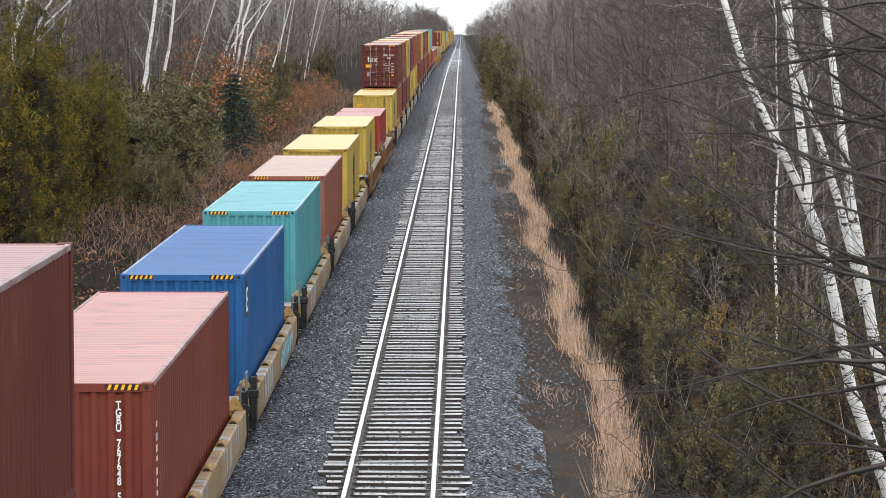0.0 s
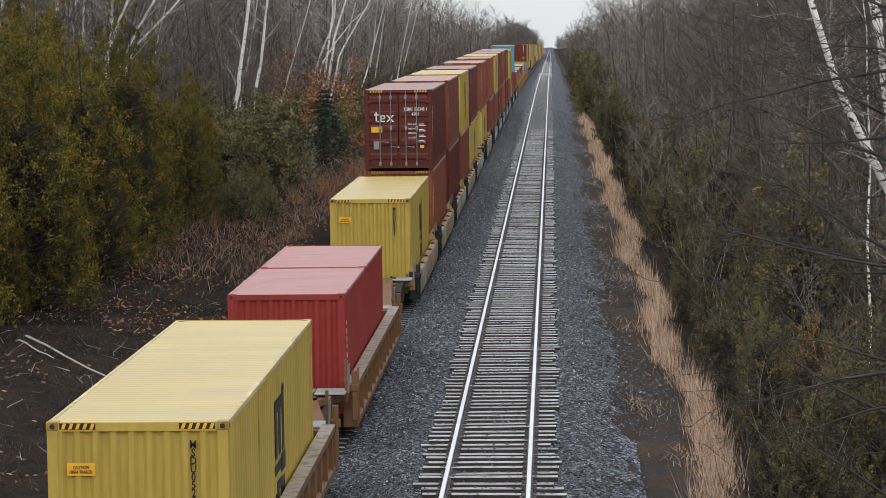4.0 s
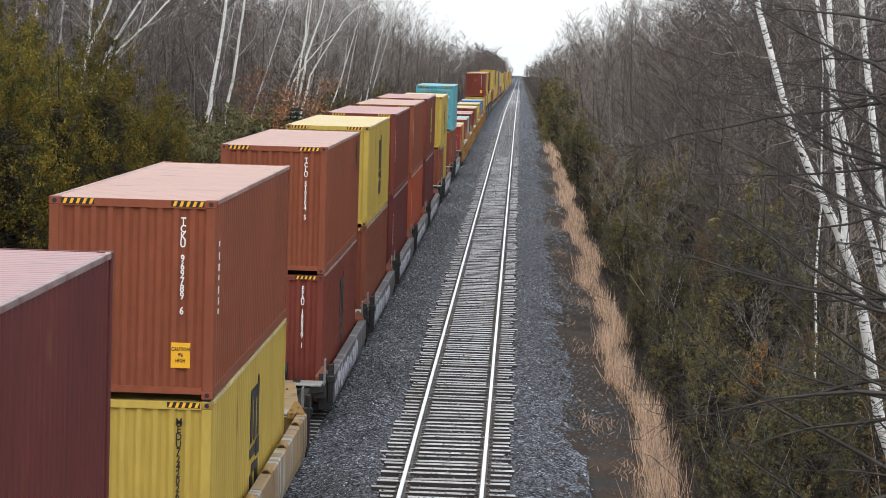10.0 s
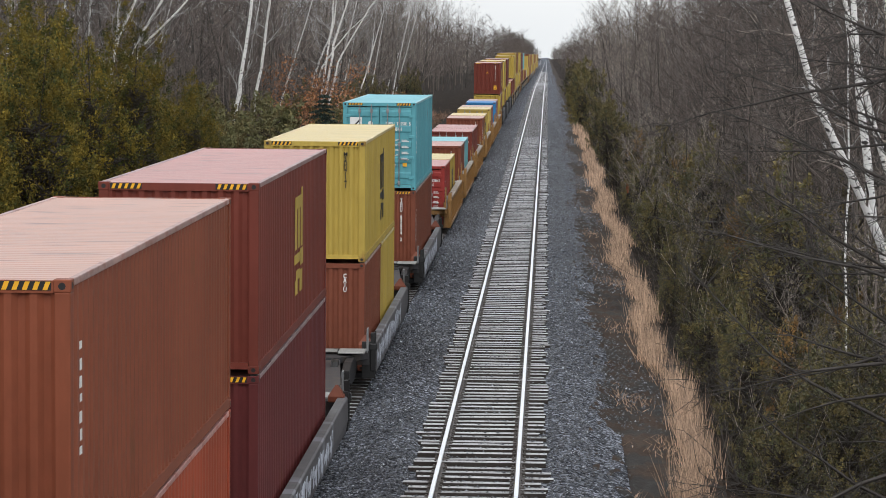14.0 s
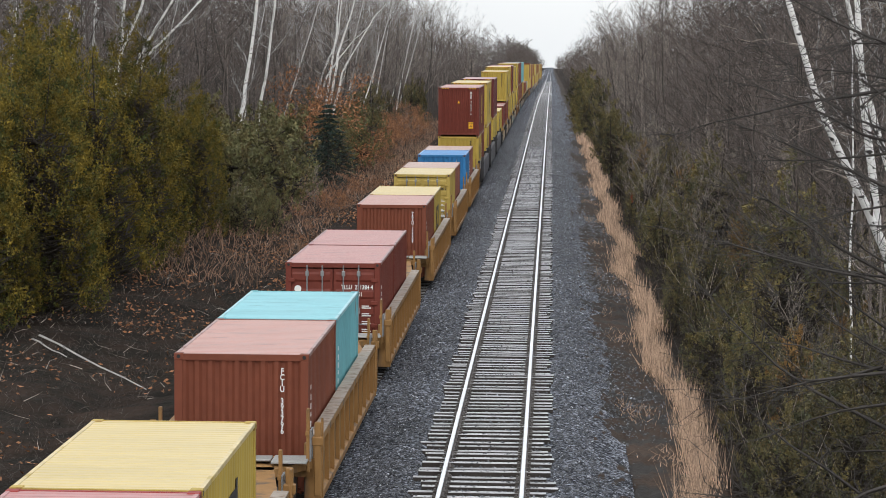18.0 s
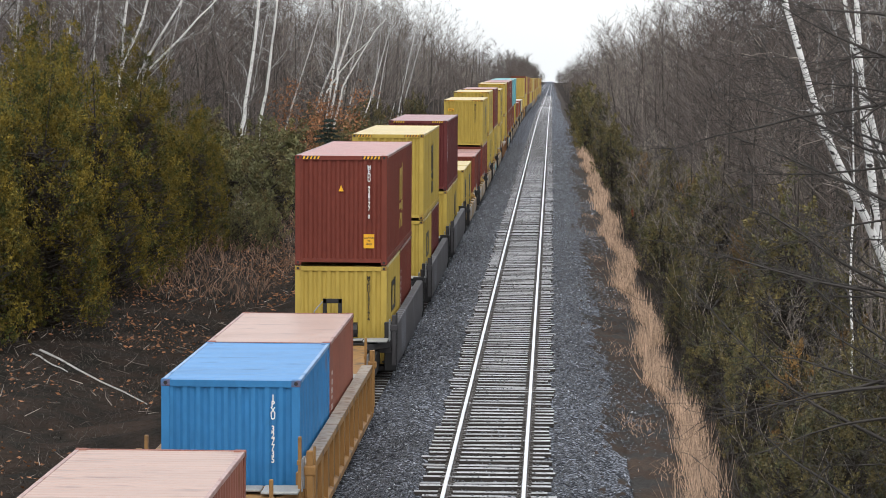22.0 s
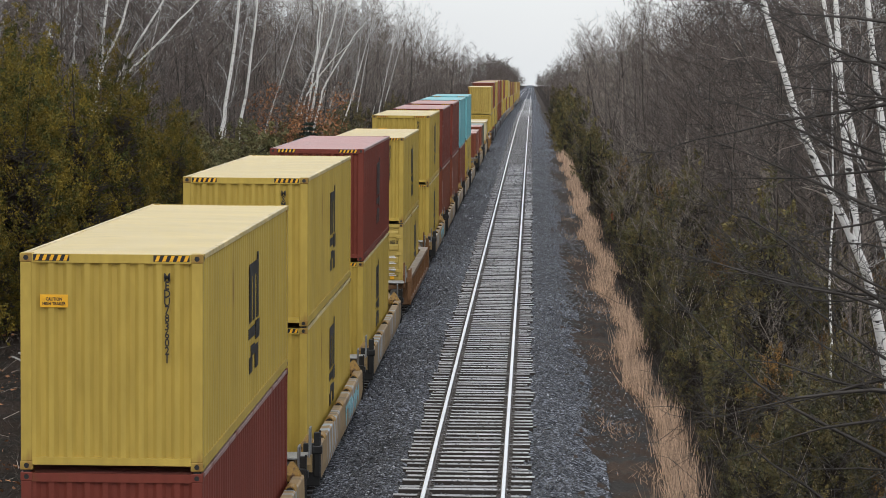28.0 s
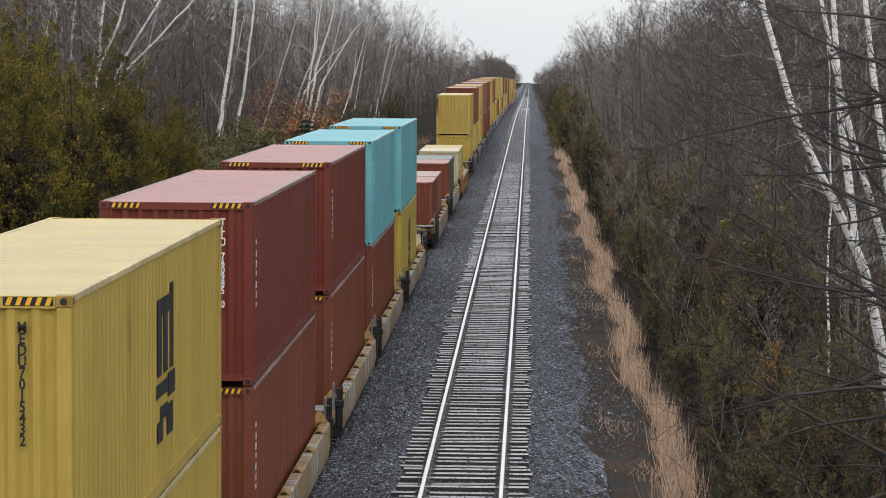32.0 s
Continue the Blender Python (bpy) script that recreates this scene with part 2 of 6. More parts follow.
M["car_tan_side"] = graffiti_mat("tan_side_with_faded_graffiti", (0.40, 0.27, 0.13), [((0.34, 0.40, 0.46), 0.5, 0.46, 0.54), ((0.08, 0.065, 0.06), 0.8, 0.5, 0.58)])
M["car_grey_side"] = graffiti_mat("grey_side_with_faded_paint", (0.105, 0.098, 0.10), [((0.17, 0.17, 0.19), 0.25, 0.46, 0.56)])
M["car_dark_side"] = graffiti_mat("dark_side_with_faded_graffiti", (0.07, 0.066, 0.07), [((0.16, 0.16, 0.19), 0.6, 0.5, 0.6)])
M["guide_ochre"] = mat("worn_ochre_steel", (0.42, 0.24, 0.05), 0.6, var=0.3, second=(0.10, 0.05, 0.03), cut=(0.55, 0.7), scale=4)
M["chord"] = mat("pale_worn_chord_paint", (0.42, 0.35, 0.28), 0.55, var=0.25, second=(0.22, 0.12, 0.06), cut=(0.5, 0.65), scale=2)

PAINTS = dict(
    maroon=(0.130, 0.029, 0.028), red=(0.172, 0.040, 0.027), brown=(0.196, 0.060, 0.034), dark=(0.120, 0.027, 0.020),
    orange=(0.245, 0.071, 0.036), salmon=(0.27, 0.10, 0.068), scarlet=(0.30, 0.038, 0.032), vermilion=(0.36, 0.075, 0.036), yellow=(0.49, 0.35, 0.075),
    ochre=(0.48, 0.35, 0.092), teal=(0.085, 0.305, 0.34), turquoise=(0.115, 0.37, 0.425), aqua=(0.16, 0.42, 0.46), blue=(0.018, 0.098, 0.27), sky=(0.04, 0.20, 0.44),
    green=(0.06, 0.12, 0.09), cream=(0.55, 0.47, 0.30),
    car_tan=(0.40, 0.28, 0.14), car_mustard=(0.37, 0.20, 0.072), car_grey=(0.10, 0.098, 0.10), car_dark=(0.06, 0.057, 0.06), car_brown=(0.24, 0.125, 0.06),
)
RUST = (0.16, 0.062, 0.026)
for key, c in list(PAINTS.items()):
    car = key.startswith("car_")
    M[key] = mat(key + "_paint", c, 0.55 if car else 0.5, var=0.18, scale=0.6 if not car else 1.2, fine=9, bump=0.08,
                 second=RUST if not car else (0.12, 0.09, 0.07), cut=((0.68, 0.8) if key == "yellow" else (0.66, 0.78)) if not car else (0.52, 0.7), stretch=(1, 1, 0.45 if key != "yellow" else 0.16), spec=0.22, tone=0.74 if car else 0.88)
    if not car:
        # roofs take a lightened side paint: sky glare is put into the colour
        M[key + "_roof"] = mat(key + "_sky_glare_roof_paint", tuple(min(0.46 if c[0] > c[2] * 2.5 and key not in ("yellow", "ochre") else 0.85, v * (1.1 if c[2] > c[0] * 0.9 or key in ("yellow", "ochre", "cream") else 2.0) + (0.02 if key == "blue" else 0.07 if c[2] > c[0] * 1.5 else 0.07 if key in ("yellow", "ochre") else 0.085)) for v in c), 0.5 if c[2] > c[0] * 1.5 else 0.3, tone=0.88, var=0.12, scale=0.9, fine=12,
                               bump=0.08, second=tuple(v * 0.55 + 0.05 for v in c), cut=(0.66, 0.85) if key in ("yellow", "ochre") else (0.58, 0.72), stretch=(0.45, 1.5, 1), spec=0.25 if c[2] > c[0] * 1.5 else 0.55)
        M[key + "_post"] = mat(key + "_rusty_post_paint", c, 0.55, var=0.2, scale=0.9, fine=9, bump=0.1, second=RUST, cut=(0.52, 0.66) if key in ("yellow", "ochre", "sky") else (0.64, 0.76), stretch=(1, 1, 0.3), spec=0.22, tone=0.88)
        # worn top rails, made paler still to paint in their edge highlight
        M[key + "_edge"] = mat(key + "_highlit_worn_edge_paint", tuple(min(0.8, v * 0.85 + 0.2) for v in c), 0.45, var=0.3, scale=1.5, fine=14, bump=0.05, second=c, cut=(0.5, 0.66), stretch=(1, 0.5, 1), tone=0.9)


M["spray_pale"] = mat("pale_lilac_spray_paint", (0.46, 0.48, 0.54), 0.6, var=0.25, scale=3, fine=12, bump=0.05, tone=0.9)
M["spray_cyan"] = mat("pale_cyan_spray_paint", (0.24, 0.46, 0.52), 0.6, var=0.25, scale=3, fine=12, bump=0.05, tone=0.9)
M["spray_dark"] = mat("dark_spray_paint", (0.05, 0.045, 0.05), 0.6, var=0.25, scale=3, fine=12, bump=0.05)


# ---- building helpers ----
def link_mesh(name, verts, faces, material, parent=None, label="", smooth=False):
    me = bpy.data.meshes.new(name)
    me.from_pydata(verts, [], faces)
    me.materials.append(material)
    if smooth:
        me.polygons.foreach_set("use_smooth", [True] * len(me.polygons))
    me.update()
    ob = new(name, me)
    if parent:
        ob.parent = parent
    if label:
        ob["label"] = label
    return ob


def np_mesh(name, verts, tris, material, parent=None, label=""):
    """A mesh of triangles from number arrays."""
    me = bpy.data.meshes.new(name)
    v, f = np.asarray(verts, np.float32), np.asarray(tris, np.int32)
    me.vertices.add(len(v))
    me.vertices.foreach_set("co", v.ravel())
    me.loops.add(f.size)
    me.loops.foreach_set("vertex_index", f.ravel())
    me.polygons.add(len(f))
    me.polygons.foreach_set("loop_start", np.arange(0, f.size, f.shape[1], dtype=np.int32))
    me.update(calc_edges=True)
    me.materials.append(material)
    ob = new(name, me)
    if parent:
        ob.parent = parent
    if label:
        ob["label"] = label
    return ob


class Shape:
    """Collects boxes, prisms and sheets into one mesh."""

    def __init__(self):
        self.v, self.f = [], []

    def box(self, x0, x1, y0, y1, z0, z1, bev=0.0):
        b = min(bev, (x1 - x0) / 3, (y1 - y0) / 3, (z1 - z0) / 3)
        if b <= 0:
            k = len(self.v)
            self.v += [(x, y, z) for z in (z0, z1) for y in (y0, y1) for x in (x0, x1)]
            self.f += [tuple(k + i for i in q) for q in ((0, 2, 3, 1), (4, 5, 7, 6), (0, 1, 5, 4), (1, 3, 7, 5), (3, 2, 6, 7), (2, 0, 4, 6))]
            return self
        k = len(self.v)
        ring = lambda d, z: [(x0 + d, y0 + b, z), (x0 + b, y0 + d, z), (x1 - b, y0 + d, z), (x1 - d, y0 + b, z), (x1 - d, y1 - b, z), (x1 - b, y1 - d, z), (x0 + b, y1 - d, z), (x0 + d, y1 - b, z)]
        self.v += ring(b * 0.6, z0) + ring(0, z0 + b) + ring(0, z1 - b) + ring(b * 0.6, z1)
        for r in range(3):
            for i in range(8):
                j = (i + 1) % 8
                self.f.append((k + r * 8 + i, k + r * 8 + j, k + r * 8 + 8 + j, k + r * 8 + 8 + i))
        self.f += [tuple(k + i for i in range(7, -1, -1)), tuple(k + 24 + i for i in range(8))]
        return self

    def prism(self, outline, a, b, axis="x"):
        """An outline in two axes, pushed along the third from a to b."""
        k, n = len(self.v), len(outline)
        put = {"x": lambda p, s: (s, p[0], p[1]), "y": lambda p, s: (p[0], s, p[1]), "z": lambda p, s: (p[0], p[1], s)}[axis]
        self.v += [put(p, a) for p in outline] + [put(p, b) for p in outline]
        self.f += [tuple(range(k + n - 1, k - 1, -1)), tuple(range(k + n, k + 2 * n))]
        self.f += [(k + i, k + (i + 1) % n, k + n + (i + 1) % n, k + n + i) for i in range(n)]
        return self

    def tube(self, p, q, r, n=8):
        p, q = Vector(p), Vector(q)
        d = (q - p).normalized()
        s = d.orthogonal().normalized()
        t = d.cross(s)
        k = len(self.v)
        for c in (p, q):
            self.v += [tuple(c + r * (math.cos(6.28318 * i / n) * s + math.sin(6.28318 * i / n) * t)) for i in range(n)]
        self.f += [(k + i, k + (i + 1) % n, k + n + (i + 1) % n, k + n + i) for i in range(n)]
        self.f += [tuple(range(k + n - 1, k - 1, -1)), tuple(range(k + n, k + 2 * n))]
        return self

    def mesh(self, name, material):
        me = bpy.data.meshes.new(name)
        me.from_pydata(self.v, [], self.f)
        me.materials.append(material)
        bm = bmesh.new()
        bm.from_mesh(me)
        bmesh.ops.recalc_face_normals(bm, faces=bm.faces)
        bm.to_mesh(me)
        bm.free()
        return me

    def part(self, name, material, parent=None, label=""):
        return part_of(name, self.mesh(name, material), parent, label)


def part_of(name, me, parent, label="", m=None):
    ob = new(name, me)
    if parent:
        ob.parent = parent
    if m is not None:
        ob.matrix_basis = m
    if label:
        ob["label"] = label
    return ob


# ---- the lie of the land ----
def dip(y):
    """Height of the line: level under the bridge, falling gently far off."""
    y = np.asarray(y, float)
    return np.where(y < 275, 0.0, np.where(y < 550, -1.71 * ((y - 275) / 275) ** 2, -1.71 - (y - 550) * 0.0071))


PROFILE = ((-400, 0.5), (-60, 0.2), (-22, -0.2), (-13, -0.75), (-10.5, -1.15), (-8.3, -1.05), (-7.0, -0.52), (-6.2, -0.46), (-2.75, -0.40),
           (-2.2, -0.30), (-1.75, -0.19), (-1.42, -0.19), (-1.3, -0.235), (1.3, -0.235), (1.42, -0.19), (1.75, -0.19), (1.95, -0.24), (2.9, -0.52), (3.8, -0.62), (4.8, -0.9), (6.5, -1.6), (9, -2.0), (20, -1.6), (60, -0.6), (400, 0.5))


def lie(x, y):
    px, pz = zip(*PROFILE)
    return np.interp(x, px, pz) + dip(y)


def land(name, x0, x1, nx, ys, material, rough, seed, label, kind="structure", lift=0.0, ragged=0.0, flare=0.0):
    r = np.random.default_rng(seed)
    xs = np.unique(np.concatenate([np.linspace(x0, x1, nx), [p[0] for p in PROFILE if x0 < p[0] < x1]]))
    X, Y = np.meshgrid(xs, ys)
    # the bed widens along the far stretch
    X = X + flare * np.clip((Y - 215) / 40, 0, 1) * np.clip(X - 2.0, 0, 1.15)
    Z = lie(X, Y) + lift + r.normal(0, 1, X.shape) * rough
    if ragged:
        Z[:, -3:] += ragged * np.array([-0.3, -0.7, -1.6])[None] * (1 + 0.8 * np.sin(ys * 0.33) + 0.5 * np.sin(ys * 1.3 + 1) + r.normal(0, 0.4, len(ys)))[:, None]
    n = len(xs)
    i = (np.arange(len(ys) - 1)[:, None] * n + np.arange(n - 1)[None]).ravel()
    quads = np.stack([i, i + 1, i + n + 1, i + n], 1)
    ob = np_mesh(name, np.stack([X, Y, Z], 2).reshape(-1, 3), quads, material)
    return tagged(ob, label, "ground", kind=kind)


NEAR = np.concatenate([np.arange(-30, 30, 4.0), np.arange(30, 130, 0.5), np.arange(130, 300, 2.0), np.arange(300, 700, 10.0), np.arange(700, 4600, 100.0)])
land("ground_ballast", -7.2, 2.9, 64, NEAR, M["ballast"], 0.003, 1, "dark grey crushed stone ballast bed under both tracks", lift=0.0, ragged=0.06, flare=0.75)
land("ground_verge", 2.2, 4.9, 24, NEAR, M["dirt"], 0.035, 2, "brown cinder dirt verge with patches of stone", lift=-0.035)
land("ground_bank", 4.5, 400, 90, NEAR[::2], M["litter"], 0.10, 3, "brown leaf-littered bank falling away under brush", lift=-0.1)
land("ground", -400, -6.9, 90, NEAR[::2], M["litter"], 0.13, 4, "brown leaf-littered ditch and woodland floor", lift=-0.08)


# ---- tracks ----
def rail_shape(x, ys, foot, name, parent):
    """A rail of flat-bottom section along the line."""
    sec = [(-0.07, -0.17), (0.07, -0.17), (0.07, -0.155), (0.012, -0.14), (0.012, -0.05), (0.040, -0.038), (0.040, -0.006), (0.031, 0.0),
           (-0.031, 0.0), (-0.040, -0.006), (-0.040, -0.038), (-0.012, -0.05), (-0.012, -0.14), (-0.07, -0.155)]
    n = len(sec)
    v = [(x + a, y, b + foot + float(dip(y))) for y in ys for a, b in sec]
    web, head = [], []
    for k in range(len(ys) - 1):
        for i in range(n):
            q = (k * n + i, k * n + (i + 1) % n, (k + 1) * n + (i + 1) % n, (k + 1) * n + i)
            (head if i in (5, 6, 7, 8, 9) else web).append(q)
    ob = link_mesh(name, v, web + head, M["rail_web"], parent)
    ob.data.materials.append(M["rail"])
    ob.data.polygons.foreach_set("material_index", [0] * len(web) + [1] * len(head))
    return ob


RAIL_Y = list(np.concatenate([np.arange(-30, 260, 10.0), np.arange(260, 760, 20.0), np.arange(760, 2600, 80.0)]))
TRAIN_X, TRAIN_Z = -4.32, -0.20
tracks = {}
for tname, tx, tz, lab in (("track_main", 0.0, 0.0, "clear railway track with bright worn rails on weathered ties"),
                           ("track_siding", TRAIN_X, TRAIN_Z, "second railway track carrying the freight train")):
    tr = new(tname)
    tracks[tname] = tagged(tr, lab, "railway track", kind="structure")
    for side in (-0.7525, 0.7525):
        rail_shape(tx + side, RAIL_Y, tz, "rail", tr)


# ---- the freight train ----
W2 = 1.219
CACHE = {}


def cached(key, build):
    if key not in CACHE:
        CACHE[key] = build()
    return CACHE[key]


def waves(a, b, pitch, depth, flat):
    """Points of a corrugated line from a to b: (along, out)."""
    n = max(1, round((b - a) / pitch))
    p = (b - a) / n
    pts = []
    for i in range(n):
        s = a + i * p
        pts += [(s, 0), (s + p * flat, 0), (s + p * 0.5, -depth), (s + p * (0.5 + flat), -depth)]
    return pts + [(b, 0)]


def sheet(pts, lo, hi, put, name, material):
    """A corrugated sheet between two levels."""
    n = len(pts)
    v = [put(a, o, lo) for a, o in pts] + [put(a, o, hi) for a, o in pts]
    f = [(i, i + 1, n + i + 1, n + i) for i in range(n - 1)]
    me = bpy.data.meshes.new(name)
    me.from_pydata(v, [], f)
    me.materials.append(material)
    return me


def text_mesh(body, size, material, line=1.0):
    def build():
        cu = bpy.data.curves.new("lettering", "FONT")
        cu.body, cu.size, cu.align_x, cu.space_line, cu.extrude = body, size, "CENTER", line, 0.002
        cu.resolution_u, cu.offset = 2, size * 0.022
        ob = new("lettering", cu)
        bpy.context.view_layer.update()
        me = bpy.data.meshes.new_from_object(ob.evaluated_get(bpy.context.evaluated_depsgraph_get()))
        for v in me.vertices:
            v.co.x *= 0.8
        me.materials.clear()
        me.materials.append(material)
        bpy.data.objects.remove(ob)
        return me
    return cached(("text", body, size, material.name, line), build)


def casting_mesh(paint):
    s = Shape().box(-0.083, 0.083, -0.089, 0.089, 0, 0.118, 0.01)
    k = len(s.f)
    s.tube((0, -0.0905, 0.058), (0, 0.0905, 0.058), 0.036, 8).tube((-0.0845, 0, 0.058), (0.0845, 0, 0.058), 0.036, 8)
    me = s.mesh("corner_casting", M[paint + "_post"])
    me.materials.append(M["black"])
    for i, p in enumerate(me.polygons):
        p.material_index = 1 if i >= k else 0
    return me


def hazard_mesh():
    s = Shape().box(-0.24, 0.24, -0.004, 0.0, 0, 0.085)
    k = len(s.f)
    for i in range(5):
        a = -0.22 + i * 0.095
        s.prism([(a, 0.004), (a + 0.045, 0.004), (a + 0.075, 0.081), (a + 0.03, 0.081)], -0.007, -0.003, "y")
    me = s.mesh("hazard_stripes", M["black"])
    me.materials.append(M["yellow_paint"])
    for i, p in enumerate(me.polygons):
        p.material_index = 1 if i >= k else 0
    return me


def logo_mesh(material, kind):
    """Plain shapes of a shipping line's mark, on the side."""
    s = Shape()
    wide = 1.6 if kind in ("comb", "ring") else 1.0
    o = lambda y0, y1, z0, z1: s.box(0, 0.006, y0 * wide, y1 * wide, z0 * 0.83 + 0.15, z1 * 0.83 + 0.15)
    if kind == "comb":
        for y in (-0.42, -0.1, 0.22):
            o(y, y + 0.2, 0.85, 1.85)
        o(-0.42, 0.42, 1.70, 1.95), o(0.30, 0.42, 1.9, 2.1)
        o(-0.5, 0.1, 0.55, 0.75), o(0.15, 0.5, 0.45, 0.8), o(-0.3, 0.1, 0.2, 0.4), o(0.1, 0.4, -0.1, 0.35), o(-0.42, -0.15, -0.1, 0.2)
    elif kind == "ring":
        o(-0.55, 0.55, 1.75, 1.95), o(-0.55, -0.3, 1.1, 1.75), o(0.3, 0.55, 1.1, 1.75), o(-0.55, 0.55, 0.95, 1.1)
        o(-0.4, 0.4, 0.4, 0.6), o(0.1, 0.5, 0.1, 0.35), o(-0.5, -0.1, -0.1, 0.15)
    elif kind == "badge":
        o(-0.12, 0.3, 2.1, 2.2), o(-0.12, 0.02, 1.7, 2.1), o(-0.12, 0.3, 1.62, 1.72), o(0.1, 0.3, 1.85, 1.95)
    else:
        for i in range(7):
            z = 1.9 - i * 0.2
            o(-0.06 + 0.02 * (i % 2), 0.06, z - (0.13 if i % 3 else 0.09), z)
    return s.mesh("side_mark", material)


def door_parts(root, paint, H, code, mark):
    """Two door leaves with ridges, bars, handles and lettering."""
    for sx in (-1, 1):
        x0, x1 = sorted((sx * 0.012, sx * 1.10))

        def leaf():
            s = Shape().box(x0, x1, 0.03, 0.075, 0.18, H - 0.16)
            for i in range(5):
                z = 0.35 + (H - 0.85) * i / 4.0
                s.prism([(0.032, z), (0.0, z + 0.06), (0.0, z + 0.2), (0.032, z + 0.26)], x0 + 0.06, x1 - 0.06, "x")
            return s.mesh("door", M[paint])
        door = part_of("door", cached(("door", paint, H, sx), leaf), root)
        for bx in (0.27, 0.66):
            def bar():
                s = Shape().tube((0, 0, 0.12), (0, 0, H - 0.06), 0.019, 8)
                for z in (0.16, H * 0.5, H - 0.34):
                    s.box(-0.045, 0.045, -0.02, 0.05, z, z + 0.13, 0.01)
                return s.mesh("locking_bar", M["steel"])
            b = part_of("locking_bar", cached(("bar", H), bar), door, "", pose(sx * bx, -0.045, 0))
            part_of("handle", cached("handle", lambda: Shape().tube((0, 0, 0), (0.3, -0.01, -0.03), 0.014, 6).box(0.24, 0.3, -0.03, 0.03, -0.06, 0.0, 0.008).mesh("handle", M["steel"])),
                    b, "", pose(0, -0.02, 0.85 + (0.18 if bx > 0.5 else 0), 0, 0, 0))
        for i in range(4):
            part_of("hinge", cached(("hinge", paint), lambda: Shape().box(-0.09, 0.09, -0.03, 0.03, -0.05, 0.05, 0.012).mesh("hinge", M[paint])), door, "", pose(sx * 1.06, 0.0, 0.4 + i * (H - 0.85) / 3))
    if code:
        part_of("lettering", text_mesh(code, 0.155, M["black" if paint in ("ochre", "yellow") else "white"], 1.15), root, "container code", pose(0.62, -0.012, H * 0.74, 90))
        for r in range(4):
            for c, w in ((0.86, 0.24),):
                part_of("small_print", cached(("print", c), lambda: Shape().box(-w / 2, w / 2, 0, 0.004, 0, 0.026).box(-w / 2, w * 0.3, 0, 0.004, 0.05, 0.076).mesh("small_print", M["white"])),
                        root, "white data panel lines too small to read", pose(c, -0.014, H * 0.55 - r * 0.2))
        part_of("lettering", text_mesh("MAX. WT.\nTARE WT.\nPAYLOAD\nCU. CAP.", 0.085, M["black" if paint in ("ochre", "yellow") else "white"], 1.9), root, "data panel headings", pose(0.5, -0.014, H * 0.56, 90))
        Shape().box(0.78, 0.92, -0.014, -0.01, H * 0.27, H * 0.31).part("warning_sticker", M["yellow_paint"], root, "small yellow sticker")
    if mark == "word":
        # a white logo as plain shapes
        s = Shape()
        for x, z, w, h in ((0, 0, .05, .36), (-.05, .24, .16, .05), (0, 0, .12, .045), (.17, .05, .05, .16), (.17, 0, .17, .045), (.17, .2, .17, .045), (.3, .1, .05, .14), (.2, .1, .14, .04)):
            s.box(-0.82 + x, -0.82 + x + w, -0.016, -0.012, H * 0.6 + z, H * 0.6 + z + h)
        s.prism([(-.44, H * .6), (-.37, H * .6), (-.15, H * .6 + .25), (-.22, H * .6 + .25)], -0.016, -0.012, "y")
        s.prism([(-.22, H * .6), (-.15, H * .6), (-.37, H * .6 + .25), (-.44, H * .6 + .25)], -0.021, -0.017, "y")
        s.part("logo", M["white"], root, "white three-shape logo")
        Shape().box(-0.98, -0.58, -0.015, -0.011, H * 0.47, H * 0.54).part("warning_sticker", M["yellow_paint"], root, "yellow warning sticker")
        Shape().box(-0.9, -0.7, -0.015, -0.011, H * 0.26, H * 0.36).part("data_plate", M["steel"], root)
    elif mark == "plate":
        Shape().box(-0.68, -0.3, -0.016, -0.012, H * 0.52, H * 0.69).part("white_plate", M["white"], root, "white square plate with a small brown sign")
        Shape().box(-0.56, -0.42, -0.02, -0.016, H * 0.6, H * 0.65).box(-0.51, -0.47, -0.02, -0.016, H * 0.555, H * 0.6).part("plate_sign", M["brown"], root)
        Shape().tube((-0.9, -0.016, H * 0.74), (-0.9, -0.01, H * 0.74), 0.09, 14).part("round_sticker", M["white"], root)
    elif mark == "square":
        Shape().box(-0.98, -0.58, -0.016, -0.012, H * 0.68, H * 0.83).part("white_plate", M["white"], root, "white square plate")
        Shape().prism([(-0.95, H * .7), (-0.9, H * .7), (-0.62, H * .8), (-0.66, H * .81)], -0.02, -0.016, "y").part("plate_sign", M["black"], root)
        Shape().tube((-0.3, -0.016, H * 0.76), (-0.3, -0.01, H * 0.76), 0.08, 14).part("round_sticker", M["white"], root)


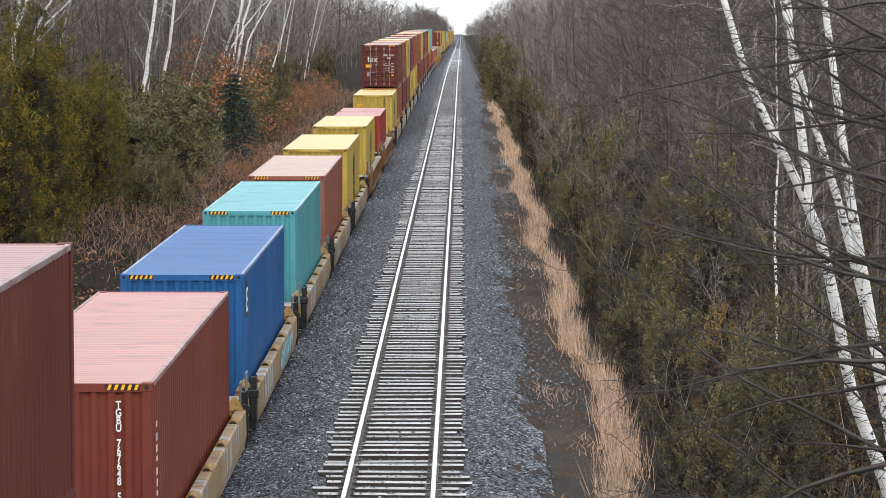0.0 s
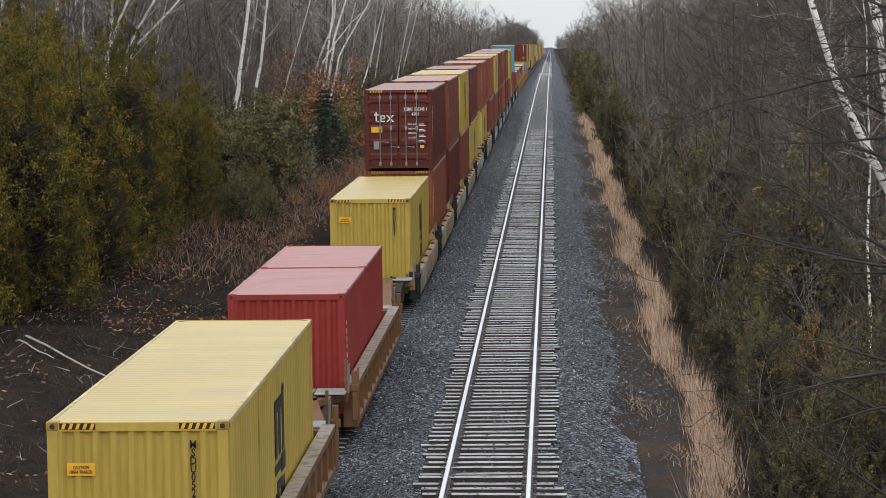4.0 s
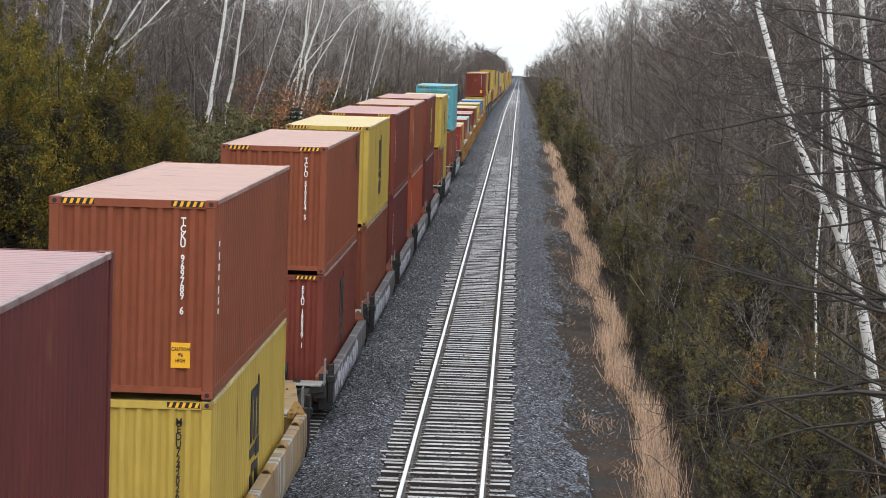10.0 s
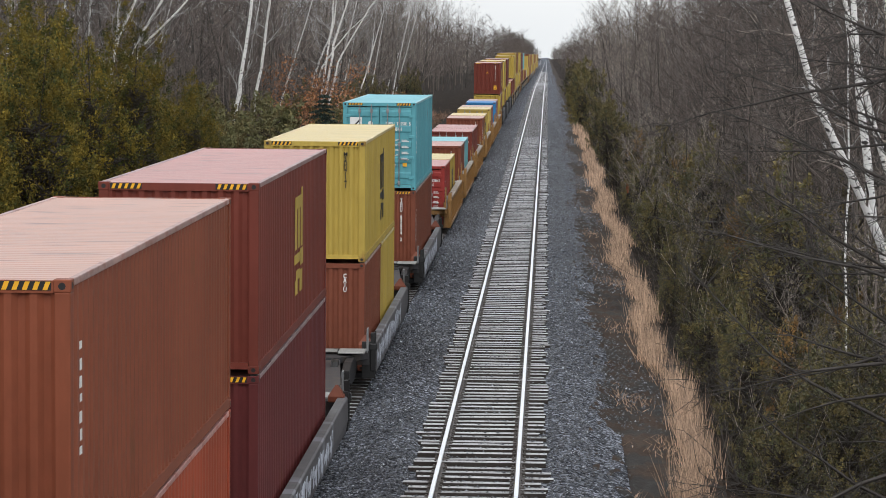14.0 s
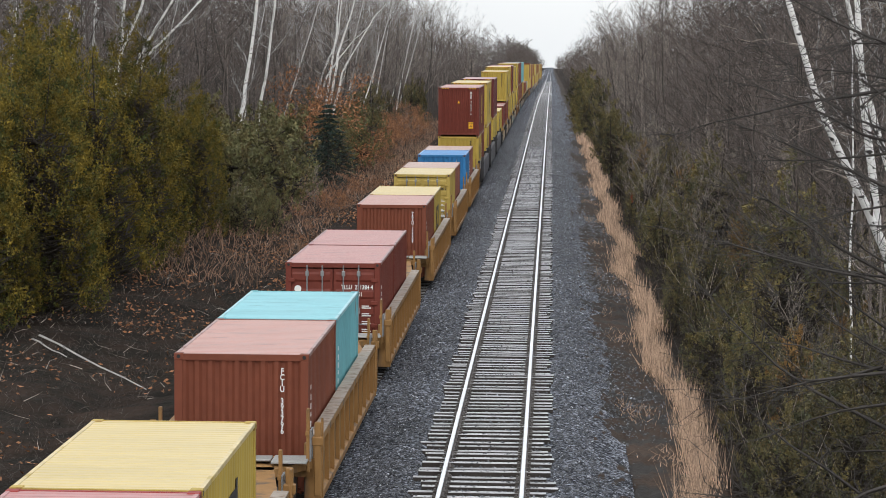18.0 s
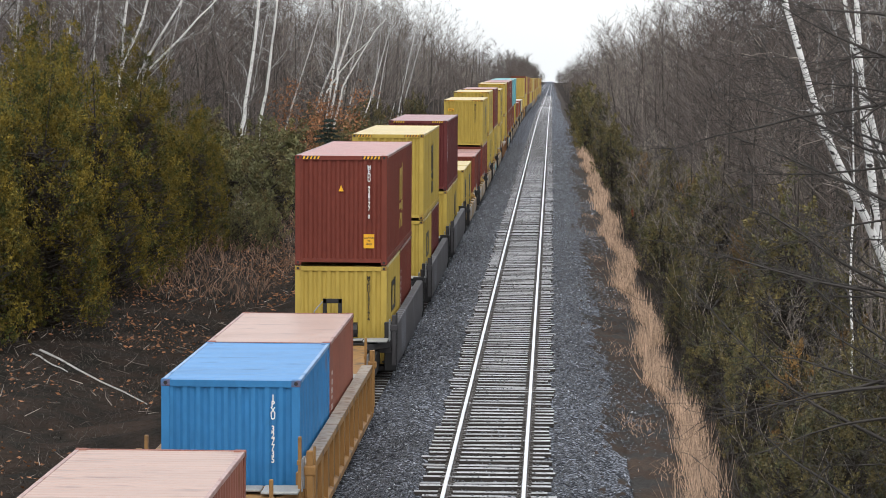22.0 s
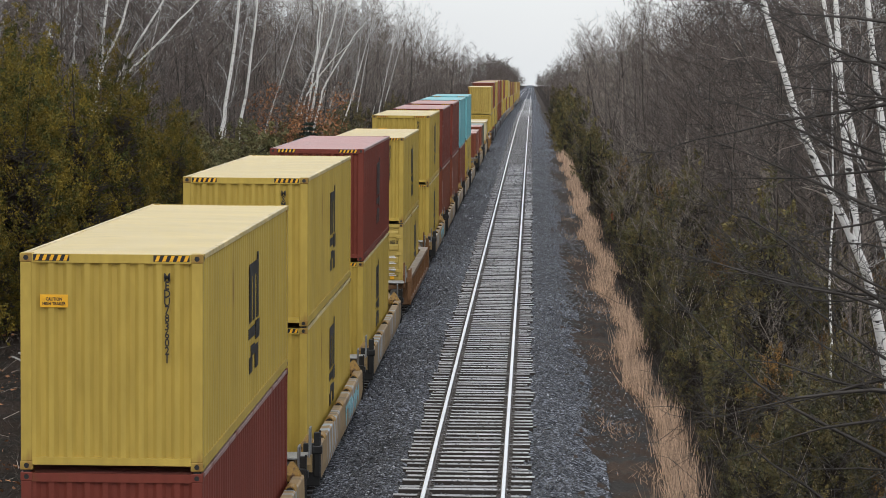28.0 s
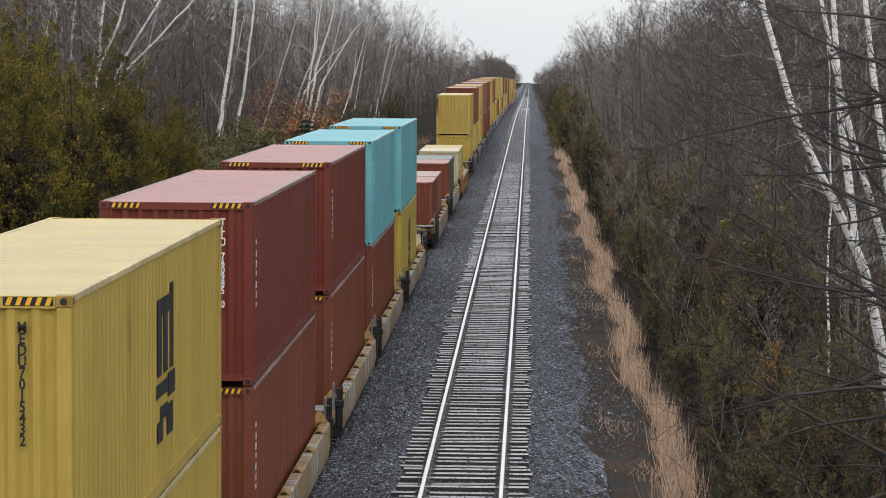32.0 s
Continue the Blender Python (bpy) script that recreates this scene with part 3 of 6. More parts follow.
def container(paint, feet=40, tall=True, end="wall", code="", side="", label="", far=False, end_mark="", patch=False, front=""):
    L, H = (12.19 if feet == 40 else 6.06), (2.896 if tall else 2.591)
    root = new("shipping_container")
    word = {"maroon": "maroon", "red": "brick-red", "brown": "red-brown", "dark": "dark red", "orange": "orange-brown", "salmon": "faded salmon", "scarlet": "bright red", "vermilion": "bright orange-red",
            "yellow": "yellow", "ochre": "dull yellow", "teal": "teal", "turquoise": "turquoise", "aqua": "pale aqua", "blue": "deep blue", "sky": "bright blue", "green": "dull green", "cream": "cream"}[paint]
    tagged(root, label or "%s corrugated steel shipping container, %s-foot, riding on a well car" % (word, "forty" if feet == 40 else "twenty"), "shipping container", "containers on the train")
    P, y0, y1 = M[paint], -L / 2, L / 2

    def frame_mesh():
        s = Shape()
        for sx in (-1, 1):
            a, b = sorted((sx * W2, sx * (W2 - 0.06)))
            s.box(a, b, y0 + 0.16, y1 - 0.16, 0.012, 0.16)
        for a, b in ((y0 + 0.004, y0 + 0.07), (y1 - 0.07, y1 - 0.004)):
            s.box(-W2 + 0.16, W2 - 0.16, a, b, H - 0.125, H - 0.01)
            s.box(-W2 + 0.16, W2 - 0.16, a, b, 0.07, 0.17)
        if far:
            for sx in (-1, 1):
                for a, b in ((y0, y0 + 0.16), (y1 - 0.16, y1)):
                    c, d = sorted((sx * W2, sx * (W2 - 0.16)))
                    s.box(c, d, a, b, 0, H)
        return s.mesh("frame", P)
    part_of("frame", cached(("frame", paint, feet, H, far), frame_mesh), root)
    rail_me = cached(("top_rail", paint, feet, H), lambda: Shape().box(-0.032, 0.032, y0 + 0.16, y1 - 0.16, H - 0.075, H - 0.004, 0.008).mesh("top_rail", M[paint + "_edge"]))
    for sx in (-1, 1):
        part_of("top_rail", rail_me, root, "", pose(sx * (W2 - 0.034), 0, 0))
    if not far:
        post = cached(("post", paint, H), lambda: Shape().box(-0.075, 0.075, -0.08, 0.08, 0.118, H - 0.118, 0.01).mesh("corner_post", M[paint + "_post"]))
        cast = cached(("casting", paint), lambda: casting_mesh(paint))
        for sx in (-1, 1):
            for sy in (-1, 1):
                part_of("corner_post", post, root, "", pose(sx * (W2 - 0.079), sy * (L / 2 - 0.085), 0))
                if sy < 0 or sx > 0:
                    part_of("corner_casting", cast, root, "", pose(sx * (W2 - 0.08), sy * (L / 2 - 0.088), 0))
                part_of("corner_casting", cast, root, "", pose(sx * (W2 - 0.08), sy * (L / 2 - 0.088), H - 0.118))
    wall = cached(("side", paint, feet, H), lambda: sheet(waves(y0 + 0.12, y1 - 0.12, 0.278, 0.02, 0.26), 0.14, H - 0.07, lambda a, o, z: (o, a, z), "side_panel", P))
    part_of("side_panel", wall, root, "", pose(W2 - 0.012, 0, 0))
    part_of("side_panel", wall, root, "", pose(-W2 + 0.012, 0, 0, 0, 0, 180))
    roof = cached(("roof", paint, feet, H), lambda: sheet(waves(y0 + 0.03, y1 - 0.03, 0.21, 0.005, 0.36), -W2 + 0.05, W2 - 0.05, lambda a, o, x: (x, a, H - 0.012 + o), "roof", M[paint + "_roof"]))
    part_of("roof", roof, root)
    endw = cached(("end", paint, H), lambda: sheet(waves(-W2 + 0.14, W2 - 0.14, 0.25, 0.045, 0.28), 0.13, H - 0.11, lambda a, o, z: (a, -o, z), "end_panel", P))
    part_of("end_panel", endw, root, "", pose(0, y1 - 0.02, 0, 0, 0, 180))
    if end == "doors":
        door_end = new("door_end")
        door_end.parent = root
        door_end.matrix_basis = pose(0, y0 + 0.01, 0)
        door_parts(door_end, paint, H, code, side if side in ("word", "plate", "square") else "")
    else:
        part_of("end_panel", endw, root, "", pose(0, y0 + 0.02, 0))
        if code and not far:
            ink = M["black"] if paint in ("yellow", "ochre", "cream") else M["white"]
            part_of("lettering", text_mesh("\n".join(code.replace(" ", "") if ink is M["black"] else code), 0.155, ink, 0.70), root, "container code in a column", pose(0.74, y0 + 0.008, H - 0.36, 90))
    if end_mark == "caution":
        Shape().box(-0.95, -0.58, y0 + 0.004, y0 + 0.012, H - 0.72, H - 0.55).part("warning_sticker", M["yellow_paint"], root, "yellow warning sticker")
        part_of("lettering", text_mesh("CAUTION\nHIGH TRAILER", 0.06, M["black"], 1.0), root, "black warning words", pose(-0.765, y0 + 0.001, H - 0.63, 90))
    elif end_mark == "low":
        Shape().box(0.6, 0.88, y0 + 0.004, y0 + 0.012, 0.45, 0.82).part("warning_sticker", M["yellow_paint"], root, "yellow warning sticker")
        part_of("lettering", text_mesh("CAUTION\n9'6\nHIGH", 0.075, M["black"], 1.1), root, "black warning words", pose(0.74, y0 + 0.001, 0.7, 90))
    if end_mark == "low_left":
        Shape().box(-0.88, -0.6, y0 + 0.004, y0 + 0.012, 0.45, 0.82).part("warning_sticker", M["yellow_paint"], root, "yellow warning sticker")
        part_of("lettering", text_mesh("CAUTION\n9'6\nHIGH", 0.075, M["black"], 1.1), root, "black warning words", pose(-0.74, y0 + 0.001, 0.7, 90))
    if end_mark == "triangle":
        Shape().prism([(-0.07, 1.95), (0.07, 1.95), (0.0, 2.12)], y0 + 0.002, y0 + 0.01, "y").part("triangle_sticker", M["yellow_paint"], root, "small yellow triangle sticker")
        Shape().box(0.6, 0.88, y0 + 0.004, y0 + 0.012, 0.45, 0.82).part("warning_sticker", M["yellow_paint"], root, "yellow warning sticker")
        part_of("lettering", text_mesh("CAUTION\n9'6\nHIGH", 0.075, M["black"], 1.1), root, "black warning words", pose(0.74, y0 + 0.001, 0.7, 90))
    if front == "word":
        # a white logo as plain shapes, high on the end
        s = Shape()
        for x, z, w, h in ((0, 0, .05, .3), (-.05, .2, .16, .05), (0, 0, .12, .045), (.17, .0, .05, .22), (.17, 0, .17, .045), (.17, .19, .17, .045), (.3, .1, .05, .12), (.2, .1, .14, .04), (.42, 0, .06, .22), (.42, .09, .2, .05), (.56, 0, .06, .22)):
            s.box(-0.95 + x, -0.95 + x + w, y0 + 0.004, y0 + 0.012, H - 0.62 + z, H - 0.62 + z + h)
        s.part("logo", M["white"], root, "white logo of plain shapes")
    if front == "comb":
        s = Shape()
        for x, z, w, h in ((0, .26, .07, .2), (.13, .26, .07, .2), (.26, .26, .07, .2), (0, .42, .33, .06), (0, 0, .15, .2), (.19, 0, .15, .05), (.19, .15, .15, .05), (.19, 0, .05, .2)):
            s.box(-1.0 + x, -1.0 + x + w, y0 - 0.006, y0 - 0.001, H - 1.15 + z, H - 1.15 + z + h)
        s.part("logo", M["black"], root, "black logo of plain shapes")
    if patch:
        Shape().box(W2 - 0.011, W2 - 0.004, y1 - 1.25, y1 - 0.3, H - 1.0, H - 0.2).part("repair_patch", M["dark"], root, "dark square repair patch")
    if tall and not far:
        hz = cached("hazard", hazard_mesh)
        for x in (-0.8, 0.8):
            part_of("hazard_stripes", hz, root, "", pose(x, y0 + 0.002, H - 0.1))
    kinds = {"comb": "black", "ring": "black", "code": "white", "badge": "white", "combyellow": "yellow", "combwhite": "white", "word": "white", "plate": "white", "square": "white"}
    if side in kinds and not (far and side == "code"):
        shape = "comb" if side.startswith("comb") else ("code" if side in ("word", "plate", "square") else side)
        me = cached(("logo", shape, kinds[side]), lambda: logo_mesh(M[kinds[side]], shape))
        where = y0 + 0.55 if shape == "code" else (y0 + 6.5 if feet == 40 else y0 + 3.1) if shape != "badge" else y0 + 1.0
        part_of("side_mark", me, root, "", pose(W2 - 0.011, where, H - 2.35))
        if shape == "badge":
            Shape().box(W2 - 0.014, W2 - 0.008, where - 0.25, where + 0.4, H - 0.95, H - 0.25).part("side_board", M["black"], root, "black square behind a pale mark")
    return root, H


def cone_mesh(material):
    """A pointed guide that leads boxes into the well."""
    s = Shape().box(-0.17, 0.17, -0.17, 0.17, 0, 0.14, 0.02)
    k = len(s.v)
    s.v += [(-0.16, -0.16, 0.138), (0.16, -0.16, 0.138), (0.16, 0.16, 0.138), (-0.16, 0.16, 0.138), (-0.03, -0.03, 0.34), (0.03, -0.03, 0.34), (0.03, 0.03, 0.34), (-0.03, 0.03, 0.34)]
    s.f += [(k, k + 1, k + 5, k + 4), (k + 1, k + 2, k + 6, k + 5), (k + 2, k + 3, k + 7, k + 6), (k + 3, k, k + 4, k + 7), (k + 4, k + 5, k + 6, k + 7)]
    return s.mesh("corner_guide", material)


def tag_mesh(seed, y0, y1, z0, z1, material):
    """A sprayed tag that cannot be read: a row of fat crossing strokes lying on the car's side."""
    r = random.Random(seed)
    s = Shape()
    y, k = y0, 0
    while y < y1:
        w = 0.38 + 0.3 * r.random()
        for n in range(r.choice((2, 3, 3))):
            a = y + w * (0.05 + 0.8 * r.random())
            b = a + w * r.uniform(-0.45, 0.45)
            t = 0.09 + 0.07 * r.random()
            lo, hi = (z0 + (z1 - z0) * v for v in (0.25 * r.random(), 0.7 + 0.3 * r.random()))
            out = 0.002 + 0.0012 * (k % 4)
            s.prism([(a, lo), (a + t, lo + 0.03), (b + t * 1.2, hi), (b, hi - 0.03)], 1.511, 1.513 + out, "x")
            k += 1
        m = z0 + (z1 - z0) * (0.25 + 0.5 * r.random())
        s.prism([(y, m), (y + w * 0.8, m + 0.05), (y + w * 0.8, m + 0.17), (y, m + 0.11)], 1.511, 1.519, "x")
        y += w + 0.1
    return s.mesh("graffiti", material)


def well_car(style, room, reach, top, brake=False, far=False, spray=0):
    """One well of the car: sides, deck ends, guides, posts and trucks. room: the well's length from y=-0.5; reach: to the next well."""
    paint = M[style]
    root = new("well_car")
    word = {"car_tan": "weathered tan", "car_mustard": "mustard-brown", "car_grey": "grey, graffiti-streaked", "car_dark": "dark grey", "car_brown": "rust-brown"}[style]
    tagged(root, "%s steel container well car on the second track" % word, "rail car", "well cars of the train")
    z0, a, b = 0.12, -0.55, room + 0.1
    tall = top - z0

    smooth = style in ("car_tan", "car_grey", "car_dark")

    def sill():
        s = Shape()
        if smooth:
            s.prism([(1.30, z0), (1.47, z0), (1.51, z0 + 0.25), (1.50, top - 0.03), (1.47, top), (1.31, top), (1.29, top - 0.03), (1.29, top - 0.14), (1.40, top - 0.2), (1.40, z0 + 0.12), (1.30, z0 + 0.1)], a, b, "y")
        else:
            s.prism([(1.30, z0), (1.50, z0), (1.50, z0 + 0.12), (1.42, z0 + 0.16), (1.42, top - 0.14), (1.50, top - 0.12), (1.50, top), (1.27, top), (1.27, top - 0.07), (1.36, top - 0.12), (1.36, z0 + 0.1), (1.30, z0 + 0.1)], a, b, "y")
        return s.mesh("side_sill", M[style + "_side"] if smooth else paint)
    sill_me = cached(("sill", style, room, top), sill)
    rib_me = cached(("rib", style, top), lambda: Shape().prism([(1.42, z0 + 0.12), (1.50, z0 + 0.12), (1.485, top - 0.12), (1.42, top - 0.12)], -0.035, 0.035, "y").mesh("rib", paint))

    def cover():
        arc = [(1.40 + 0.10 * math.cos(w), 0.10 * math.sin(w)) for w in [math.pi * i / 7 for i in range(8)]]
        s = Shape().prism(arc, -0.2, 0.2, "y")
        n = len(s.f)
        s.prism([(1.40 + (x - 1.40) * 0.75, z * 0.75 + 0.005) for x, z in arc], -0.205, -0.199, "y")
        me = s.mesh("cover", M["guide_ochre"])
        me.materials.append(M["black"])
        for i, p in enumerate(me.polygons):
            p.material_index = 1 if i >= n else 0
        return me
    for flip in (0, 180):
        # the far side is the near side turned about the middle of the well
        s = part_of("side_sill", sill_me, root, "", pose(0, 0, 0) if not flip else pose(0, a + b, 0, 0, 0, 180))
        if flip or far:
            continue
        if style == "car_tan":
            for i in range(5):
                part_of("cover", cached(("cover", style), cover), s, "", pose(0, a + 1.6 + i * (b - a - 3.2) / 4, top - 0.03))
        elif not smooth:
            for i in range(12):
                part_of("rib", rib_me, s, "", pose(0, a + 0.5 + i * (b - a - 1.0) / 11, 0))
            part_of("top_chord", cached(("chord", style, room, top), lambda: Shape().box(1.262, 1.508, a + 0.1, b - 0.1, top + 0.002, top + 0.03, 0.008).mesh("top_chord", M["chord"])), s, "pale worn top chord")
        for y in (a - 0.02, b + 0.02):
            part_of("end_plate", cached(("endplate", smooth, top), lambda: Shape().box(1.2, 1.52, -0.07, 0.07, z0, top + (0.1 if smooth else -0.1), 0.015).box(1.5, 1.54, -0.03, 0.03, z0 + 0.1, top + 0.35, 0.008).mesh("end_plate", M["black"] if smooth else paint)), s, "", pose(0, y, 0))
    if not far and spray:
        ink, lo, hi = {"car_grey": ("spray_pale", 0.06, 0.72), "car_tan": ("spray_cyan", 0.55, 0.85), "car_dark": ("spray_dark", 0.1, 0.5)}[style]
        part_of("graffiti", tag_mesh(spray, a + (b - a) * lo, a + (b - a) * hi, z0 + 0.12, top - 0.1, M[ink]), root, "sprayed graffiti strokes that cannot be read")
    # cross bearers under the boxes
    bear = cached(("bearer", style), lambda: Shape().box(-1.34, 1.34, -0.3, 0.3, 0.05, 0.17).mesh("floor_bearer", M["iron"]))
    for f in (0.02, 0.5, 0.98):
        part_of("floor_bearer", bear, root, "", pose(0, room * f, 0))
    deck = min(top - 0.1, 0.95)
    for end, y in ((0, a), (1, b)):
        d = -1 if end == 0 else 1
        span = 1.25 if end == 0 else max(1.0, reach - room - 1.6)

        def deck_mesh():
            s = Shape().box(-1.38, 1.38, -0.16, 0.0, deck - 0.35, deck)
            s.prism([(-1.35, -0.16), (1.35, -0.16), (0.75, -span), (-0.75, -span)], deck - 0.2, deck - 0.05, "z")
            s.box(-0.45, 0.45, -span - 0.25, -0.1, deck - 0.5, deck - 0.18, 0.03)
            return s.mesh("end_deck", paint if style in ("car_mustard", "car_tan", "car_brown") else M["car_dark"])
        e = part_of("end_deck", cached(("deck", style, deck, round(span, 2)), deck_mesh), root, "", pose(0, y, 0) if end == 0 else pose(0, y, 0, 0, 0, 180))
        if not far:
            part_of("crossover_platform", cached(("cross", deck), lambda: Shape().box(-0.66, 0.66, -0.66, -0.2, deck + 0.003, deck + 0.04, 0.01).mesh("crossover_platform", M["grating"])), e, "light grey worn grating")
            if style in ("car_mustard", "car_brown") and end == 0:
                part_of("bulkhead_beam", cached(("beam", style, deck), lambda: Shape().box(-0.8, 0.3, -0.5, -0.38, deck + 0.16, deck + 0.42, 0.015).box(-0.72, -0.62, -0.48, -0.4, deck - 0.1, deck + 0.17).box(0.12, 0.22, -0.48, -0.4, deck - 0.1, deck + 0.17).mesh("bulkhead_beam", paint)), e)
        for sx in () if far else (-1, 1):
            if not smooth:
                part_of("guide_post", cached(("guide", style, top), lambda: Shape().box(-0.03, 0.03, -0.045, 0.045, deck - 0.2, top + 0.58, 0.01).box(-0.045, 0.045, -0.06, 0.06, top + 0.1, top + 0.18, 0.01).mesh("guide_post", paint)), e, "", pose(sx * 1.31, -0.5, 0))
            part_of("walkway", cached(("walk", deck), lambda: Shape().box(-0.36, 0.27, -0.62, 0.12, deck + 0.003, deck + 0.045, 0.01).mesh("walkway", M["grating"])), e, "light grey worn grating", pose(sx * 1.05, -0.3, 0))
            part_of("post", cached(("post", style, top), lambda: Shape().box(-0.06, 0.06, -0.05, 0.05, 0.3, top + 0.32, 0.015).box(-0.10, 0.10, -0.07, 0.07, top - 0.1, top + 0.06, 0.02).mesh("post", M["black"] if style in ("car_tan", "car_grey") else paint)),
                    e, "", pose(sx * 1.47, -0.08 if top < 1 else -0.35, 0))
            if smooth and top < 1.2:
                part_of("corner_guide", cached(("cone", style), lambda: cone_mesh(M["guide_ochre"] if style == "car_tan" else M["brown"])),
                        e, "worn ochre corner guide", pose(sx * 1.28, 0.1, top - 0.1))
            part_of("grab_iron", cached("grab", lambda: Shape().tube((0, 0, 0), (0, 0, 0.55), 0.016, 6).tube((0, 0, 0.55), (0, -0.35, 0.55), 0.016, 6).tube((0, -0.35, 0.55), (0, -0.35, 0), 0.016, 6).mesh("grab_iron", M["ochre"] if style == "car_mustard" else M["steel"])),
                    e, "", pose(sx * 1.36, -0.25, deck))
    # truck under the front joint
    for sy in (-0.9, 0.9):
        for sx in (1,) if far else (-1, 1):
            part_of("wheel", cached("wheel", lambda: Shape().tube((-0.065, 0, 0), (0.065, 0, 0), 0.42, 20).tube((-0.09, 0, 0), (-0.06, 0, 0), 0.45, 20).mesh("wheel", M["iron"])), root, "", pose(sx * 0.7525, -1.9 + sy, 0.42, 0, 0, 0 if sx > 0 else 180))
    for sx in (-1, 1):
        part_of("truck_frame", cached("truck", lambda: Shape().prism([(-1.2, 0.38), (-0.5, 0.2), (0.5, 0.2), (1.2, 0.38), (1.2, 0.6), (0.45, 0.72), (-0.45, 0.72), (-1.2, 0.6)], -0.09, 0.09, "x").mesh("truck_frame", M["iron"])), root, "", pose(sx * 1.0, -1.9, 0))
    part_of("coupler", cached("coupler", lambda: Shape().box(-0.14, 0.14, -1.0, 1.0, 0.62, 0.86, 0.03).mesh("coupler", M["iron"])), root, "", pose(0, -2.2, 0))
    if brake:
        Shape().tube((-0.45, -0.75, deck + 0.25), (0.5, -0.75, deck + 0.25), 0.2, 14).part("brake_cylinder", M["iron"], root, "dark brake cylinder")
        Shape().box(-0.42, -0.32, -0.62, -0.54, deck, deck + 1.05, 0.01).box(-0.02, 0.08, -0.62, -0.54, deck, deck + 1.05, 0.01).box(-0.42, 0.08, -0.62, -0.54, deck + 0.93, deck + 1.05, 0.01).part("brake_stand", M["black"], root, "dark steel brake stand")
        Shape().tube((-0.62, -0.9, deck), (-0.62, -0.9, deck + 0.75), 0.02, 6).tube((-0.62, -0.9, deck + 0.75), (-0.42, -0.7, deck + 0.98), 0.02, 6).part("grab_iron", M["steel"], root)
    return root


def C(paint, feet=40, tall=True, end="wall", code="", side="", **k):
    return dict(paint=paint, feet=feet, tall=tall, end=end, code=code, side=side, **k)


Y, HC = "yellow", True
S20 = lambda p, **k: C(p, 20, False, **k)
